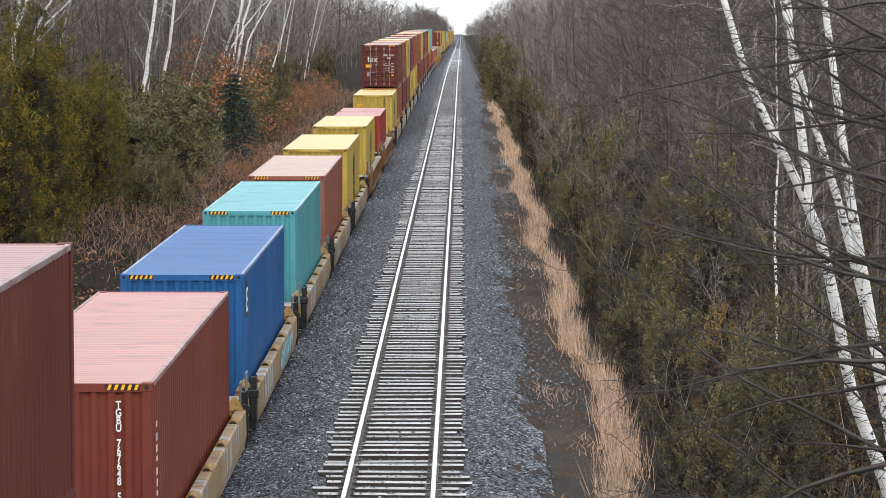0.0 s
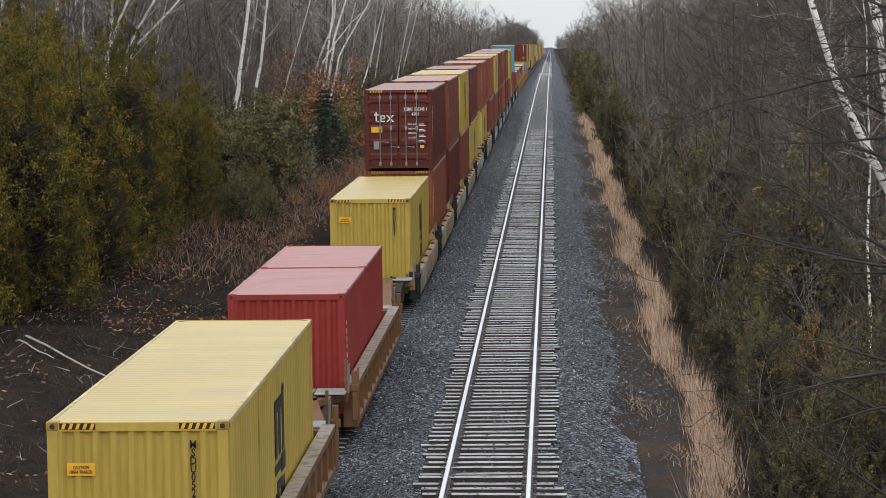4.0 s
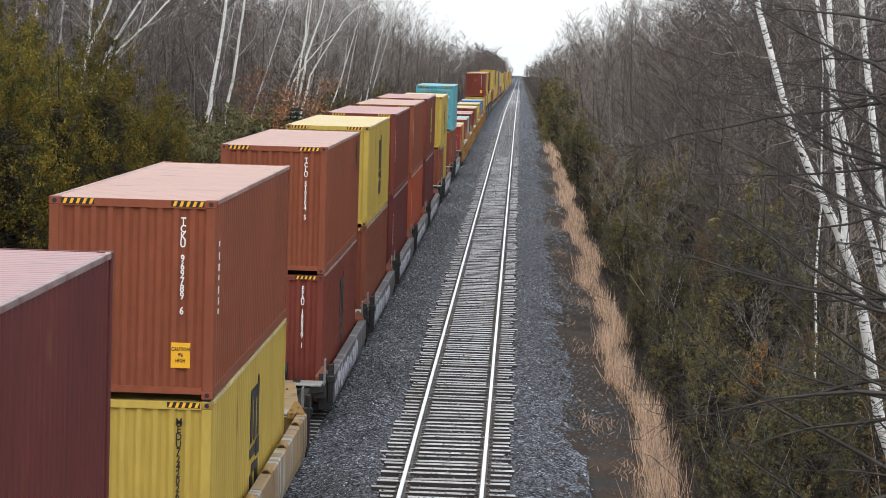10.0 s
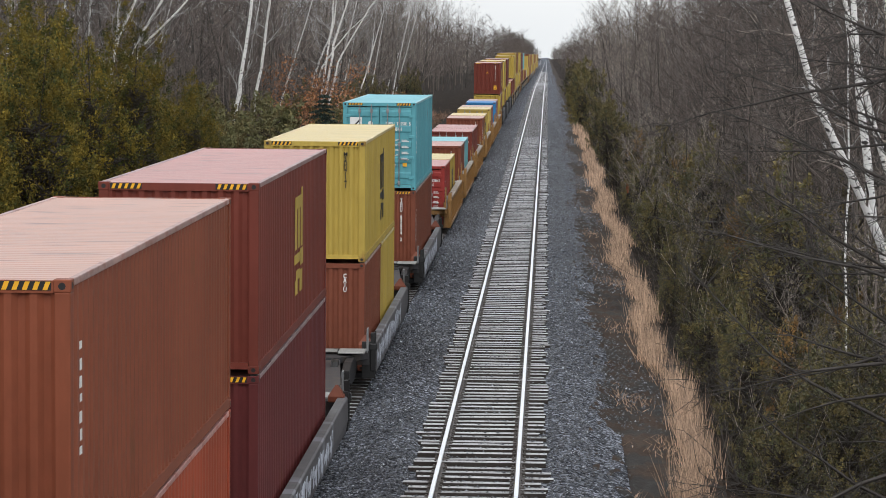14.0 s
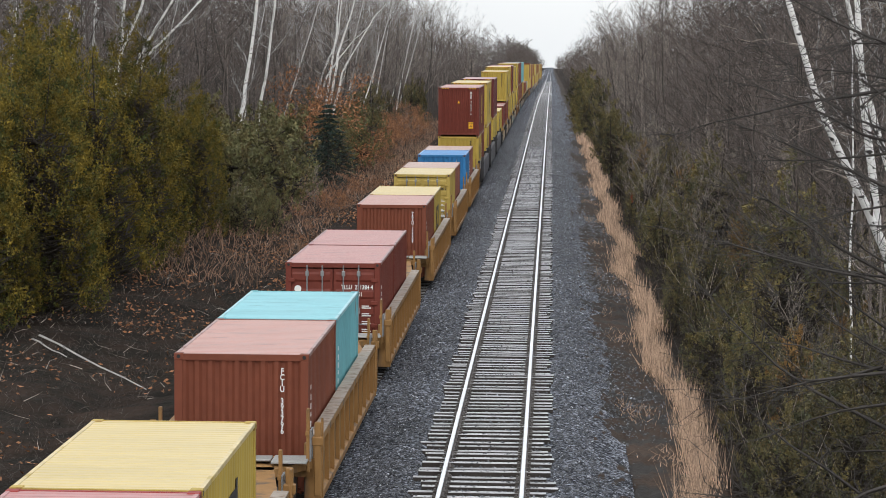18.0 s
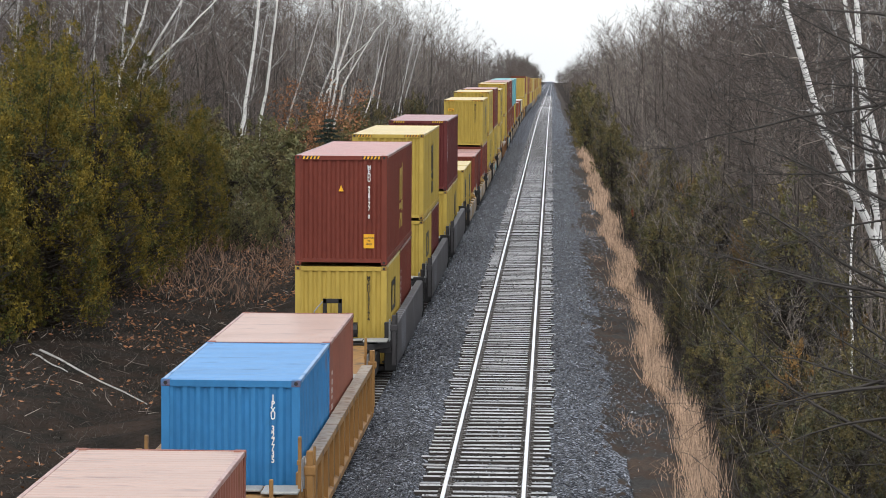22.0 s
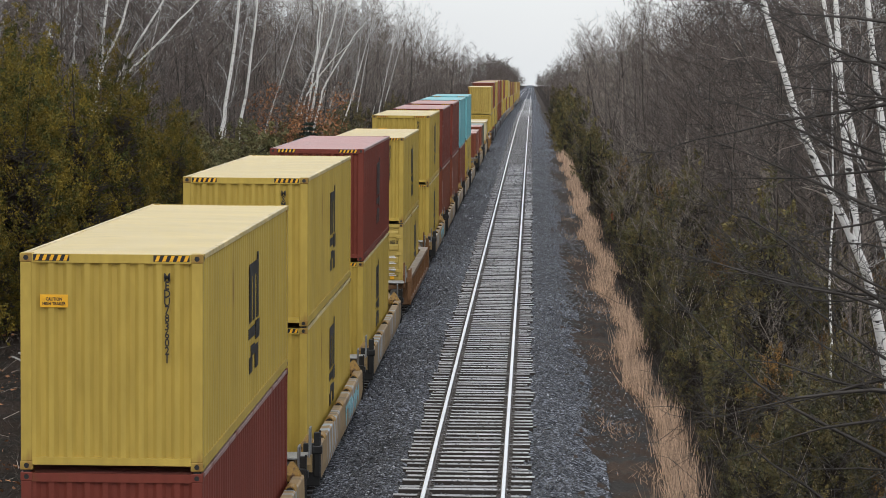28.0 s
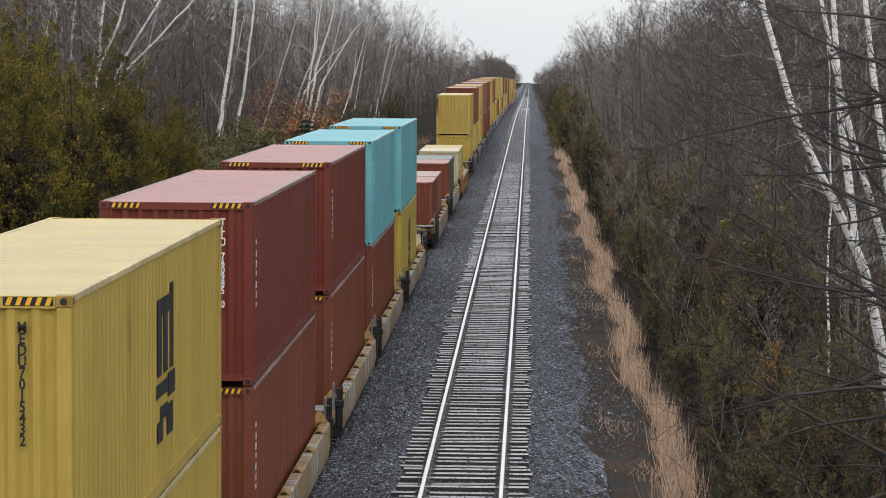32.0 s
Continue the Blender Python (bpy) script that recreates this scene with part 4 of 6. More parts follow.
# front of each well's load, metres along the line at the start; lower boxes; upper box; car; height of its sides
TRAIN = [
    (19.9, [C("dark", 40, False)], C("dark", side="code"), "car_tan", 0.85),
    (39.4, [C("red", code="TGBU 767648 5", side="code")], None, "car_tan", 0.85),
    (54.7, [C("blue", side="badge")], None, "car_tan", 0.85),
    (71.4, [C("teal")], None, "car_tan", 0.85),
    (86.1, [C("salmon")], None, "car_tan", 0.85),
    (102.4, [C(Y, side="comb")], None, "car_tan", 0.85),
    (122.3, [C(Y, code="MSDU0520864", side="comb", end_mark="caution")], None, "car_brown", 1.0),
    (141.9, [S20("scarlet", side="code"), S20("scarlet")], None, "car_brown", 1.0),
    (167.2, [C(Y, code="MSDU8281", side="comb", end_mark="caution")], None, "car_tan", 0.85),
    (182.6, [C("orange", side="code")], C("dark", end="doors", code="TGBU  565345 1\n45G1", side="word"), "car_tan", 0.85),
    (197.9, [C("dark")], C("brown", code="TCNU 289661 1", side="code"), "car_tan", 0.85),
    (212.7, [C("brown")], C(Y, side="comb"), "car_tan", 0.85),
    (228.2, [C(Y, side="comb")], C("maroon", side="badge"), "car_tan", 0.85),
    (250.0, [C(Y, code="MEDU7242026", side="comb")], C("orange", code="TCKU 969789 6", side="code", end_mark="low"), "car_tan", 1.0),
    (271.8, [C("red", code="FFAU 190929 1", side="comb")], C("orange", code="TCLU 519304 5", end_mark="low_left", patch=True), "car_grey", 0.85),
    (288.4, [C("brown")], C(Y, code="MSDU7064516", side="comb"), "car_grey", 0.85),
    (304.4, [C("maroon", side="code")], C("red", code="TEMU6478368", side="code"), "car_grey", 0.85),
    (320.1, [C("vermilion", side="code", code="0764")], C("orange", side="code"), "car_grey", 0.85),
    (335.8, [C("maroon")], C("red", side="combyellow"), "car_grey", 0.85),
    (359.1, [S20("brown", code="CAIU"), S20(Y)], C(Y, code="MSDU7141", side="comb"), "car_grey", 0.9),
    (383.4, [C("brown", side="code", front="word", code="TGHU 695924 2")], C("turquoise", end="doors", code="DFSU  715581 5\n45G1", side="square"), "car_grey", 0.9),
    (408.3, [S20("scarlet", end="doors", code="KAIU 681388 5\n22G1", side="code"), S20(Y, side="comb")], None, "car_mustard", 1.3),
    (428.9, [S20("brown", code="FCIU 393796", side="code"), S20("aqua", side="code")], None, "car_mustard", 1.3),
    (448.8, [S20("red", end="doors", code="TLLU  231384 4\n22G1", side="plate"), S20("red")], None, "car_mustard", 1.3),
    (473.4, [S20("brown", code="TRIU 32909", side="code"), S20(Y, side="ring")], None, "car_mustard", 1.3),
    (495.0, [S20("ochre", end="doors", code="MSCU  839480 2\n22G1", front="comb"), S20("salmon")], None, "car_mustard", 1.3),
    (515.3, [S20("sky", code="IPXU 327735"), S20("salmon", side="code")], None, "car_mustard", 1.3),
    (539.2, [S20(Y, code="MSDU 182127 4", side="ring"), S20("red", side="code")], C("red", code="MEDU 938177 0", side="combyellow", end_mark="triangle"), "car_dark", 1.3),
    (559.0, [S20(Y, code="MEDU 294141 0", side="ring"), S20("maroon")], C(Y, code="MSMU 502930 1", side="comb"), "car_dark", 1.3),
    (579.0, [S20(Y), S20(Y, side="comb")], C("maroon", code="TGBU 596224 0", side="code", end_mark="low", front="word"), "car_dark", 1.3),
    (599.8, [S20(Y, code="MSDU217", side="comb"), S20(Y, side="comb")], None, "car_tan", 0.85),
    (618.2, [S20("red"), S20("maroon")], None, "car_tan", 0.85),
    (634.7, [C("red", 40, False)], C(Y, code="MEDU7836021", side="comb", end_mark="caution"), "car_tan", 0.85),
    (651.0, [C(Y, side="comb")], C(Y, code="MSMU8185473", side="comb"), "car_tan", 0.85),
    (668.0, [C(Y, side="comb")], C("red", code="FFAU 206444 0", side="comb"), "car_tan", 0.85),
    (689.2, [S20("ochre", end="doors", code="MSDU 231685 2\n22G1"), S20(Y, side="comb")], C(Y, code="MEDU 725254 2", side="comb"), "car_brown", 1.0),
    (711.6, [C(Y, code="MSMU 701680 1", side="comb")], C(Y, code="MEDU 701543 2", side="comb", end_mark="caution"), "car_tan", 0.85),
    (728.0, [C("brown", side="code")], C("red", code="TLLU 760985 0", side="code"), "car_tan", 0.85),
    (744.2, [C("brown", side="code")], C("red", side="code"), "car_tan", 0.85),
    (759.4, [C("brown", side="code")], C("aqua", side="code"), "car_tan", 0.85),
    (776.0, [C(Y, side="comb")], C("aqua"), "car_tan", 0.85),
    (804.6, [S20("brown"), S20("salmon")], None, "car_tan", 1.0),
    (826.3, [S20("brown"), S20("green")], None, "car_tan", 1.0),
    (848.0, [S20("cream"), S20(Y)], None, "car_mustard", 1.0),
    (878.6, [S20(Y), S20(Y)], C("ochre", far=True), "car_dark", 1.0),
]
# the long tail towards the horizon
TAIL = "brown/ochre ochre/ochre salmon/brown brown/red yellow/ochre orange/yellow - ochre/brown yellow/ochre cream/yellow ochre/red red/yellow yellow/yellow -".split()
spot = 878.6
for i in range(34):
    spot += (20.4, 20.4, 24.2)[i % 3] if i < 9 else (16.0, 16.0, 21.5)[i % 3]
    pair = TAIL[i % len(TAIL)]
    up, low = (None, Y) if pair == "-" else pair.split("/")
    TRAIN.append((round(spot, 1), [C(low, far=True)], C(up, far=True) if up else None, ("car_dark", "car_tan", "car_mustard")[i // 5 % 3], 1.0))

LOAD_Z = 0.02  # floor of the boxes
MOVERS = []     # thing, offset across, along, height
for k, (s, lows, up, style, top) in enumerate(TRAIN):
    gap = TRAIN[k + 1][0] - s if k + 1 < len(TRAIN) else 16
    room = 12.4 if gap < 18 else min(14.2, gap - 6.2)
    car = well_car(style, room, gap, top, brake=(k in (27, 14)), far=k > 44, spray=k + 1 if (style == "car_grey" or k in (0, 2, 10, 12, 33, 36)) else 0)
    MOVERS.append((car, TRAIN_X, s, TRAIN_Z))
    z = LOAD_Z - (0.10 if style == "car_mustard" else 0.0)
    y = s
    h = 0
    for c in lows:
        ob, h = container(**c)
        L = 12.19 if c["feet"] == 40 else 6.06
        MOVERS.append((ob, TRAIN_X, y + L / 2, z))
        y += L + 0.08
    if up:
        ob, _ = container(**up)
        lock = cached("lock", lambda: Shape().box(-0.05, 0.05, -0.07, 0.07, -0.034, 0.002, 0.006).mesh("twist_lock", M["iron"]))
        for sx in (-1, 1):
            for sy in (-1, 1):
                part_of("twist_lock", lock, ob, "", pose(sx * 1.14, sy * 6.0, 0))
        MOVERS.append((ob, TRAIN_X, s + 12.19 / 2, z + h + 0.032))

# metres run by the train, second by second
RUN = [0.0, 21.3, 42.2, 63.2, 85.2, 107.7, 129.2, 149.5, 169.6, 190.6, 211.7, 232.6, 253.3, 274.9, 296.4, 317.8, 339.0, 360.1, 382.0, 404.3, 426.4, 448.4, 470.1, 491.6, 512.9, 534.2, 556.0, 578.1, 600.2, 622.1, 644.0, 665.5, 686.9]


# ---- woods, brush and grass ----
def stem(points, radii, n=8):
    """A round tapered stem through the points."""
    p, r = np.asarray(points, float), np.asarray(radii, float)
    d = np.gradient(p, axis=0)
    d = d / (np.linalg.norm(d, axis=1, keepdims=True) + 1e-9)
    s = np.cross(d, np.array([[0.0, 1.0, 0.02]]))
    s /= np.linalg.norm(s, axis=1, keepdims=True) + 1e-9
    t = np.cross(d, s)
    a = np.arange(n) * 2 * math.pi / n
    v = p[:, None] + r[:, None, None] * (np.cos(a)[None, :, None] * s[:, None] + np.sin(a)[None, :, None] * t[:, None])
    f = []
    for k in range(len(p) - 1):
        for i in range(n):
            j = (i + 1) % n
            f += [(k * n + i, k * n + j, k * n + n + j), (k * n + i, k * n + n + j, k * n + n + i)]
    return v.reshape(-1, 3), np.array(f)


def sticks(p0, p1, r0, r1):
    """Three-sided tapered sticks as vertex and triangle arrays; where r1 is 0 the stick ends in a point."""
    p0, p1 = np.asarray(p0, float), np.asarray(p1, float)
    r0, r1 = np.asarray(r0, float)[:, None], np.asarray(r1, float)[:, None]
    d = p1 - p0
    d /= np.linalg.norm(d, axis=1, keepdims=True) + 1e-9
    ref = np.where(np.abs(d[:, 2:3]) > 0.9, np.array([[1.0, 0, 0]]), np.array([[0, 0, 1.0]]))
    s = np.cross(d, ref)
    s /= np.linalg.norm(s, axis=1, keepdims=True) + 1e-9
    t = np.cross(d, s)
    ring = [math.cos(a) * s + math.sin(a) * t for a in (0, 2.0944, 4.1888)]
    v = np.stack([p0 + r0 * c for c in ring] + [p1 + r1 * c for c in ring], 1).reshape(-1, 3)
    k = np.arange(len(p0))[:, None, None] * 6
    f = np.array([[0, 1, 4], [0, 4, 3], [1, 2, 5], [1, 5, 4], [2, 0, 3], [2, 3, 5]])[None] + k
    pointed = (r1[:, 0] <= 0)
    keep = np.ones((len(p0), 6), bool)
    keep[pointed] = np.array([True, False, True, False, True, False])
    return v, f[keep]


def spikes(p0, p1, r):
    """Pointed three-sided twigs: 4 corners, 3 faces each."""
    p0, p1 = np.asarray(p0, float), np.asarray(p1, float)
    r = np.asarray(r, float)[:, None]
    d = p1 - p0
    d /= np.linalg.norm(d, axis=1, keepdims=True) + 1e-9
    ref = np.where(np.abs(d[:, 2:3]) > 0.9, np.array([[1.0, 0, 0]]), np.array([[0, 0, 1.0]]))
    s = np.cross(d, ref)
    s /= np.linalg.norm(s, axis=1, keepdims=True) + 1e-9
    t = np.cross(d, s)
    v = np.stack([p0 + r * (math.cos(a) * s + math.sin(a) * t) for a in (0, 2.0944, 4.1888)] + [p1], 1).reshape(-1, 3)
    f = np.array([[0, 1, 3], [1, 2, 3], [2, 0, 3]])[None] + np.arange(len(p0))[:, None, None] * 4
    return v, f.reshape(-1, 3)


def join(parts):
    vs, fs, k = [], [], 0
    for v, f in parts:
        vs.append(v), fs.append(f + k)
        k += len(v)
    return np.concatenate(vs), np.concatenate(fs)


def unit(v):
    return v / (np.linalg.norm(v, axis=-1, keepdims=True) + 1e-9)


def limb(r, base, way, length, rad, steps, lift, wander):
    """A bent limb: its points and radii."""
    pts, rr = [np.array(base, float)], [rad]
    w = unit(np.array(way, float))
    for i in range(steps):
        w = unit(w + r.normal(0, wander, 3) + np.array([0, 0, lift]))
        pts.append(pts[-1] + w * length / steps)
        rr.append(rad * (1 - (i + 1) / (steps + 0.15)))
    return np.array(pts), np.array(rr)


def woody(seed, height, girth, n1=20, n2=6, n3=5, low=0.25, spread=0.33, rise=0.55, lean=(0, 0), steps=9, twig=0.009, wander=0.05, path=None):
    """Trunk arrays and branch arrays of a bare broadleaf tree."""
    r = np.random.default_rng(seed)
    if path is None:
        pts, rr = limb(r, (0, 0, -0.2), (lean[0], lean[1], 1), height, girth, steps, 0.04, wander)
    else:
        pts = np.array(path, float)
        rr = girth * (1 - np.linspace(0, 1, len(pts)) * 0.75)
    trunk = stem(pts, rr, 6 if path is None else 10)
    a0, a1, b0, b1, t0, t1, tr = [], [], [], [], [], [], []
    n = len(pts) - 1
    for i in range(n1):
        u = low + (1 - low) * (i + r.random()) / n1
        k = min(int(u * n), n - 1)
        base = pts[k] + (pts[k + 1] - pts[k]) * (u * n - k)
        rad = np.interp(u, np.linspace(0, 1, n + 1), rr) * 0.55
        ang = r.random() * 6.283
        way = np.array([math.cos(ang), math.sin(ang), rise + r.normal(0, 0.2)])
        L = height * spread * (1.05 - 0.65 * u) * (0.7 + 0.6 * r.random())
        lp, lr = limb(r, base, way, L, max(rad * 0.8, 0.014), 4, 0.13, 0.19)
        a0.append(lp[:-1]), a1.append(lp[1:]), b0.append(lr[:-1]), b1.append(np.maximum(lr[1:], 0.004))
        for j in range(n2):
            q = (0.2 + 0.8 * (j + r.random()) / n2) * 4
            m = min(int(q), 3)
            sb = lp[m] + (lp[m + 1] - lp[m]) * (q - m)
            sw = unit(unit(lp[m + 1] - lp[m]) + r.normal(0, 0.55, 3) + np.array([0, 0, 0.15]))
            sl = L * (0.28 + 0.3 * r.random())
            sp, sr = limb(r, sb, sw, sl, max(lr[m] * 0.45, 0.007), 2, 0.14, 0.25)
            a0.append(sp[:-1]), a1.append(sp[1:]), b0.append(sr[:-1]), b1.append(np.maximum(sr[1:], 0.003))
            w = r.random((n3, 1)) * 1.7 + 0.2
            tb = np.where(w < 1, sp[0] + (sp[1] - sp[0]) * w, sp[1] + (sp[2] - sp[1]) * (w - 1))
            td = unit(unit(sp[2] - sp[0]) + r.normal(0, 0.5, (n3, 3)) + np.array([0, 0, 0.1]))
            t0.append(tb), t1.append(tb + td * (0.25 + 0.5 * r.random((n3, 1))) * max(0.5, L * 0.25)), tr.append(twig * (0.6 + 0.8 * r.random(n3)))
    branches = [sticks(np.concatenate(a0), np.concatenate(a1), np.concatenate(b0), np.concatenate(b1))]
    if n3:
        branches.append(spikes(np.concatenate(t0), np.concatenate(t1), np.concatenate(tr)))
    return trunk, join(branches)


def leaves(r, centres, size, flat=0.5, up=0.3, along=None):
    """Small kite-shaped sprays, two triangles each, round the centres."""
    n = len(centres)
    d = unit(r.normal(0, 1, (n, 3)) * np.array([1, 1, flat]) + np.array([0, 0, up]))
    if along is not None:
        d = unit(d * 0.8 + along)
    s = unit(np.cross(d, r.normal(0, 1, (n, 3))))
    L = (size * (0.6 + 0.8 * r.random((n, 1))))
    w = L * (0.42 if along is None else 0.34)
    v = np.stack([centres - d * L * 0.5, centres + s * w * 0.5, centres + d * L * 0.5, centres - s * w * 0.5 + 0.15 * L * np.cross(d, s)], 1).reshape(-1, 3)
    f = np.array([[0, 1, 2], [0, 2, 3]])[None] + np.arange(n)[:, None, None] * 4
    return v, f.reshape(-1, 3)


def sprays(r, centres, along, size):
    """Small pointed sprays of scale leaves, one triangle each, set along their plume."""
    n = len(centres)
    d = unit(r.normal(0, 0.75, (n, 3)) + along)
    s = unit(np.cross(d, r.normal(0, 1, (n, 3))))
    L = size * (0.6 + 0.8 * r.random((n, 1)))
    v = np.stack([centres - d * L * 0.4 - s * L * 0.3, centres - d * L * 0.4 + s * L * 0.3, centres + d * L * 0.6], 1).reshape(-1, 3)
    return v, np.arange(n * 3).reshape(-1, 3)


def cedar_arrays(seed, height, width, count, size=0.08, spires=20):
    """Trunk with dead inner twigs, coloured dark as shade, and a crown of upright spires clad in upswept plumes, dark
    gaps between them.
    """
    r = np.random.default_rng(seed)
    pts, rr = limb(r, (0, 0, -0.2), (0, 0, 1), height * 0.94, 0.11, 6, 0.05, 0.03)
    trunk = [sticks(pts[:-1], pts[1:], rr[:-1], rr[1:])]
    per = 50
    clumps = count // per
    k = np.arange(spires)
    far = np.sqrt((k + 0.2) / spires)
    sa, sr = k * 2.4 + r.random(spires) * 0.7, width * 0.43 * far * (0.85 + 0.3 * r.random(spires))
    sh = height * (1.0 - 0.5 * far ** 2.0 * (0.5 + 0.7 * r.random(spires))) * (0.9 + 0.14 * r.random(spires))
    sw = width * (0.075 + 0.05 * r.random(spires))
    own = r.choice(spires, clumps, p=sh / sh.sum())
    u = r.random(clumps) ** 0.9
    z = sh[own] * (0.02 + 0.96 * u)
    ang = r.random(clumps) * 6.283
    rad = sw[own] * np.clip(np.minimum(1.0, 0.75 + u) * (1 - u ** 2.4) ** 0.7, 0.05, 1) * (0.6 + 0.55 * r.random(clumps))
    out = sr[own] * (1 - 0.25 * u)
    c = np.stack([out * np.cos(sa[own]) + rad * np.cos(ang), out * np.sin(sa[own]) + rad * np.sin(ang), z], 1)
    kk = 0.45 + 0.55 * width / 5.0
    big = np.repeat(0.5 + 0.75 * r.random((clumps, 1)), per, 0) * kk
    way = unit(np.stack([np.cos(ang), np.sin(ang), 1.5 + r.normal(0, 0.5, clumps)], 1) + r.normal(0, 0.25, (clumps, 3)))
    q = r.random((clumps * per, 1)) ** 0.8
    along = np.repeat(way, per, 0) * (q - 0.35) * 0.7 * big
    fat = np.clip(r.normal(0, 1, (clumps * per, 3)), -1.8, 1.8) * (0.125 - 0.075 * q) * big
    pos = np.repeat(c, per, 0) + along + fat
    # dead twigs inside, added dark to put shade into the gaps
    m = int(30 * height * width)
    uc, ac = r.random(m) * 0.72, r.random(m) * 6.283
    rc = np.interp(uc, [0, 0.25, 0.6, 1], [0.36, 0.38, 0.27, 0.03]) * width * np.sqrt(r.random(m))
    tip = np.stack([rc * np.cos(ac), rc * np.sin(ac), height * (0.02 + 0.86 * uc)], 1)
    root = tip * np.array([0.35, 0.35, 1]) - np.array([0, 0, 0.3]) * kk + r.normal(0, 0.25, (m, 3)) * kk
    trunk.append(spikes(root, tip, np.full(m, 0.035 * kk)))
    return join(trunk), sprays(r, pos, np.repeat(way, per, 0), size)


def spruce_arrays(seed, height, width):
    r = np.random.default_rng(seed)
    pts, rr = limb(r, (0, 0, -0.2), (0, 0, 1), height, 0.13, 6, 0.1, 0.01)
    a, b = [], []
    pos = []
    for z in np.arange(0.5, height - 0.2, 0.28):
        R = width * 0.5 * (1 - z / height) + 0.08
        for k in range(15):
            ang = r.random() * 6.283
            tip = np.array([R * math.cos(ang), R * math.sin(ang), z - 0.28 * R])
            a.append((0, 0, z)), b.append(tip)
            w = r.random((26, 1)) ** 0.7
            pos.append(np.array([0, 0, z]) + (tip - np.array([0, 0, z])) * w + r.normal(0, 0.07, (26, 3)) * np.array([1.3, 1.3, 0.45]))
    return join([sticks(pts[:-1], pts[1:], rr[:-1], rr[1:]), sticks(a, b, np.full(len(a), 0.018), np.full(len(a), 0.004))]), leaves(r, np.concatenate(pos), 0.15, 0.35, -0.1)


def tree_of(name, label, category, trunk, crown, bark, leaf, crown_name="crown"):
    root = new(name)
    tagged(root, label, category)
    np_mesh("trunk", *trunk, bark, root)
    np_mesh(crown_name, *crown, leaf, root)
    return root


def stand(x, y):
    return float(lie(x, y))


KY = 1.06


def plant(kinds, spots, r, lo=0.8, hi=1.2, group="", lean_kept=False):
    """Copies of the kinds at the spots, turned and sized at random; the first of a kind stands itself."""
    for x, y in spots:
        y *= KY
        k = kinds[int(r.integers(len(kinds)))]
        s = lo + (hi - lo) * r.random()
        ob = copy_thing(k, pose(x, y, stand(x, y) - 0.05, r.normal(0, 2.5), r.normal(0, 2.5), r.normal(0, 25) if lean_kept else r.random() * 360))
        ob.scale = (s, s, s * (0.92 + 0.16 * r.random()))
        if group:
            ob["group"] = group


rng = np.random.default_rng(11)

# prototypes (kept as trees of the wood behind the bridge)
GREY = "bare grey-brown broadleaf tree with a haze of fine twigs"
bare_near = [tree_of("bare_tree", GREY, "tree", *woody(20 + i, 12.0 + i * 0.7, 0.075 + 0.012 * i, 24, 6, 8, 0.2, 0.30, 0.9, twig=0.006, wander=0.07), M["bark"], M["twig" if i == 1 else "dark_twig"], "crown") for i in range(4)]
bare_mid = [tree_of("bare_tree", GREY, "tree", *woody(40 + i, 13.0 + i * 0.8, 0.085, 22, 6, 6, 0.13, 0.30, 0.9, twig=0.010, wander=0.06), M["bark"], M["twig"], "crown") for i in range(3)]
bare_far = [tree_of("bare_tree", GREY, "tree", *woody(60 + i, 13.5 + i * 0.8, 0.11, 18, 5, 3, 0.12, 0.32, 0.9, twig=0.018, steps=6), M["bark"], M["twig"], "crown") for i in range(3)]
shrubs = [tree_of("bare_shrub", "leafless thicket shrub with many thin upright stems", "shrub", *woody(80 + i, 4.2 + i * 0.5, 0.03, 18, 6, 6, 0.03, 0.5, 1.2, steps=6, twig=0.006, wander=0.12), M["twig"], M["twig"], "crown") for i in range(4)]
CED = "dense olive-green cedar with browned foliage at the wood's edge"
cedars = [tree_of("cedar_tree", CED, "tree", *cedar_arrays(100 + i, 8.0 + i * 0.7, 5.0, 36000, 0.078, 22), M["dead_inner_shade"], M["cedar"]) for i in range(4)]
cedars_small = [tree_of("cedar_tree", "small dull-green cedar growing among bare brush", "tree", *cedar_arrays(120 + i, 3.6 + i * 0.6, 2.5, 4200, 0.10, 9), M["dead_inner_shade"], M["cedar_dark"]) for i in range(3)]
cedars_east = [tree_of("cedar_tree", "small olive-green cedar growing among bare brush", "tree", *cedar_arrays(130 + i, 3.6 + i * 0.7, 2.9, 6500, 0.07, 10), M["dead_inner_shade"], M["cedar_dark"]) for i in range(3)]
cedars_rust = [tree_of("cedar_tree", "small browned cedar with rusty foliage among bare brush", "tree", *cedar_arrays(135 + i, 4.2 + i * 0.8, 2.6, 5200, 0.07, 8), M["dead_inner_shade"], M["cedar_rust"]) for i in range(2)]
bushes = [tree_of("evergreen_bush", "dull-green leafy bush under bare trees", "shrub", *cedar_arrays(140 + i, 3.0 + 0.5 * i, 3.4, 6000, 0.10, 12), M["dead_inner_shade"], M["shrub"]) for i in range(2)]
birches = [tree_of("birch_tree", "slender white-barked birch, leafless, with dark knots", "tree", *woody(160 + i, 16.5, 0.095, 18, 5, 4, 0.3, 0.22, 0.9, lean=(0.12 + 0.13 * i, 0), wander=0.03, twig=0.012), M["birch"], M["birch_twig"], "crown") for i in range(3)]
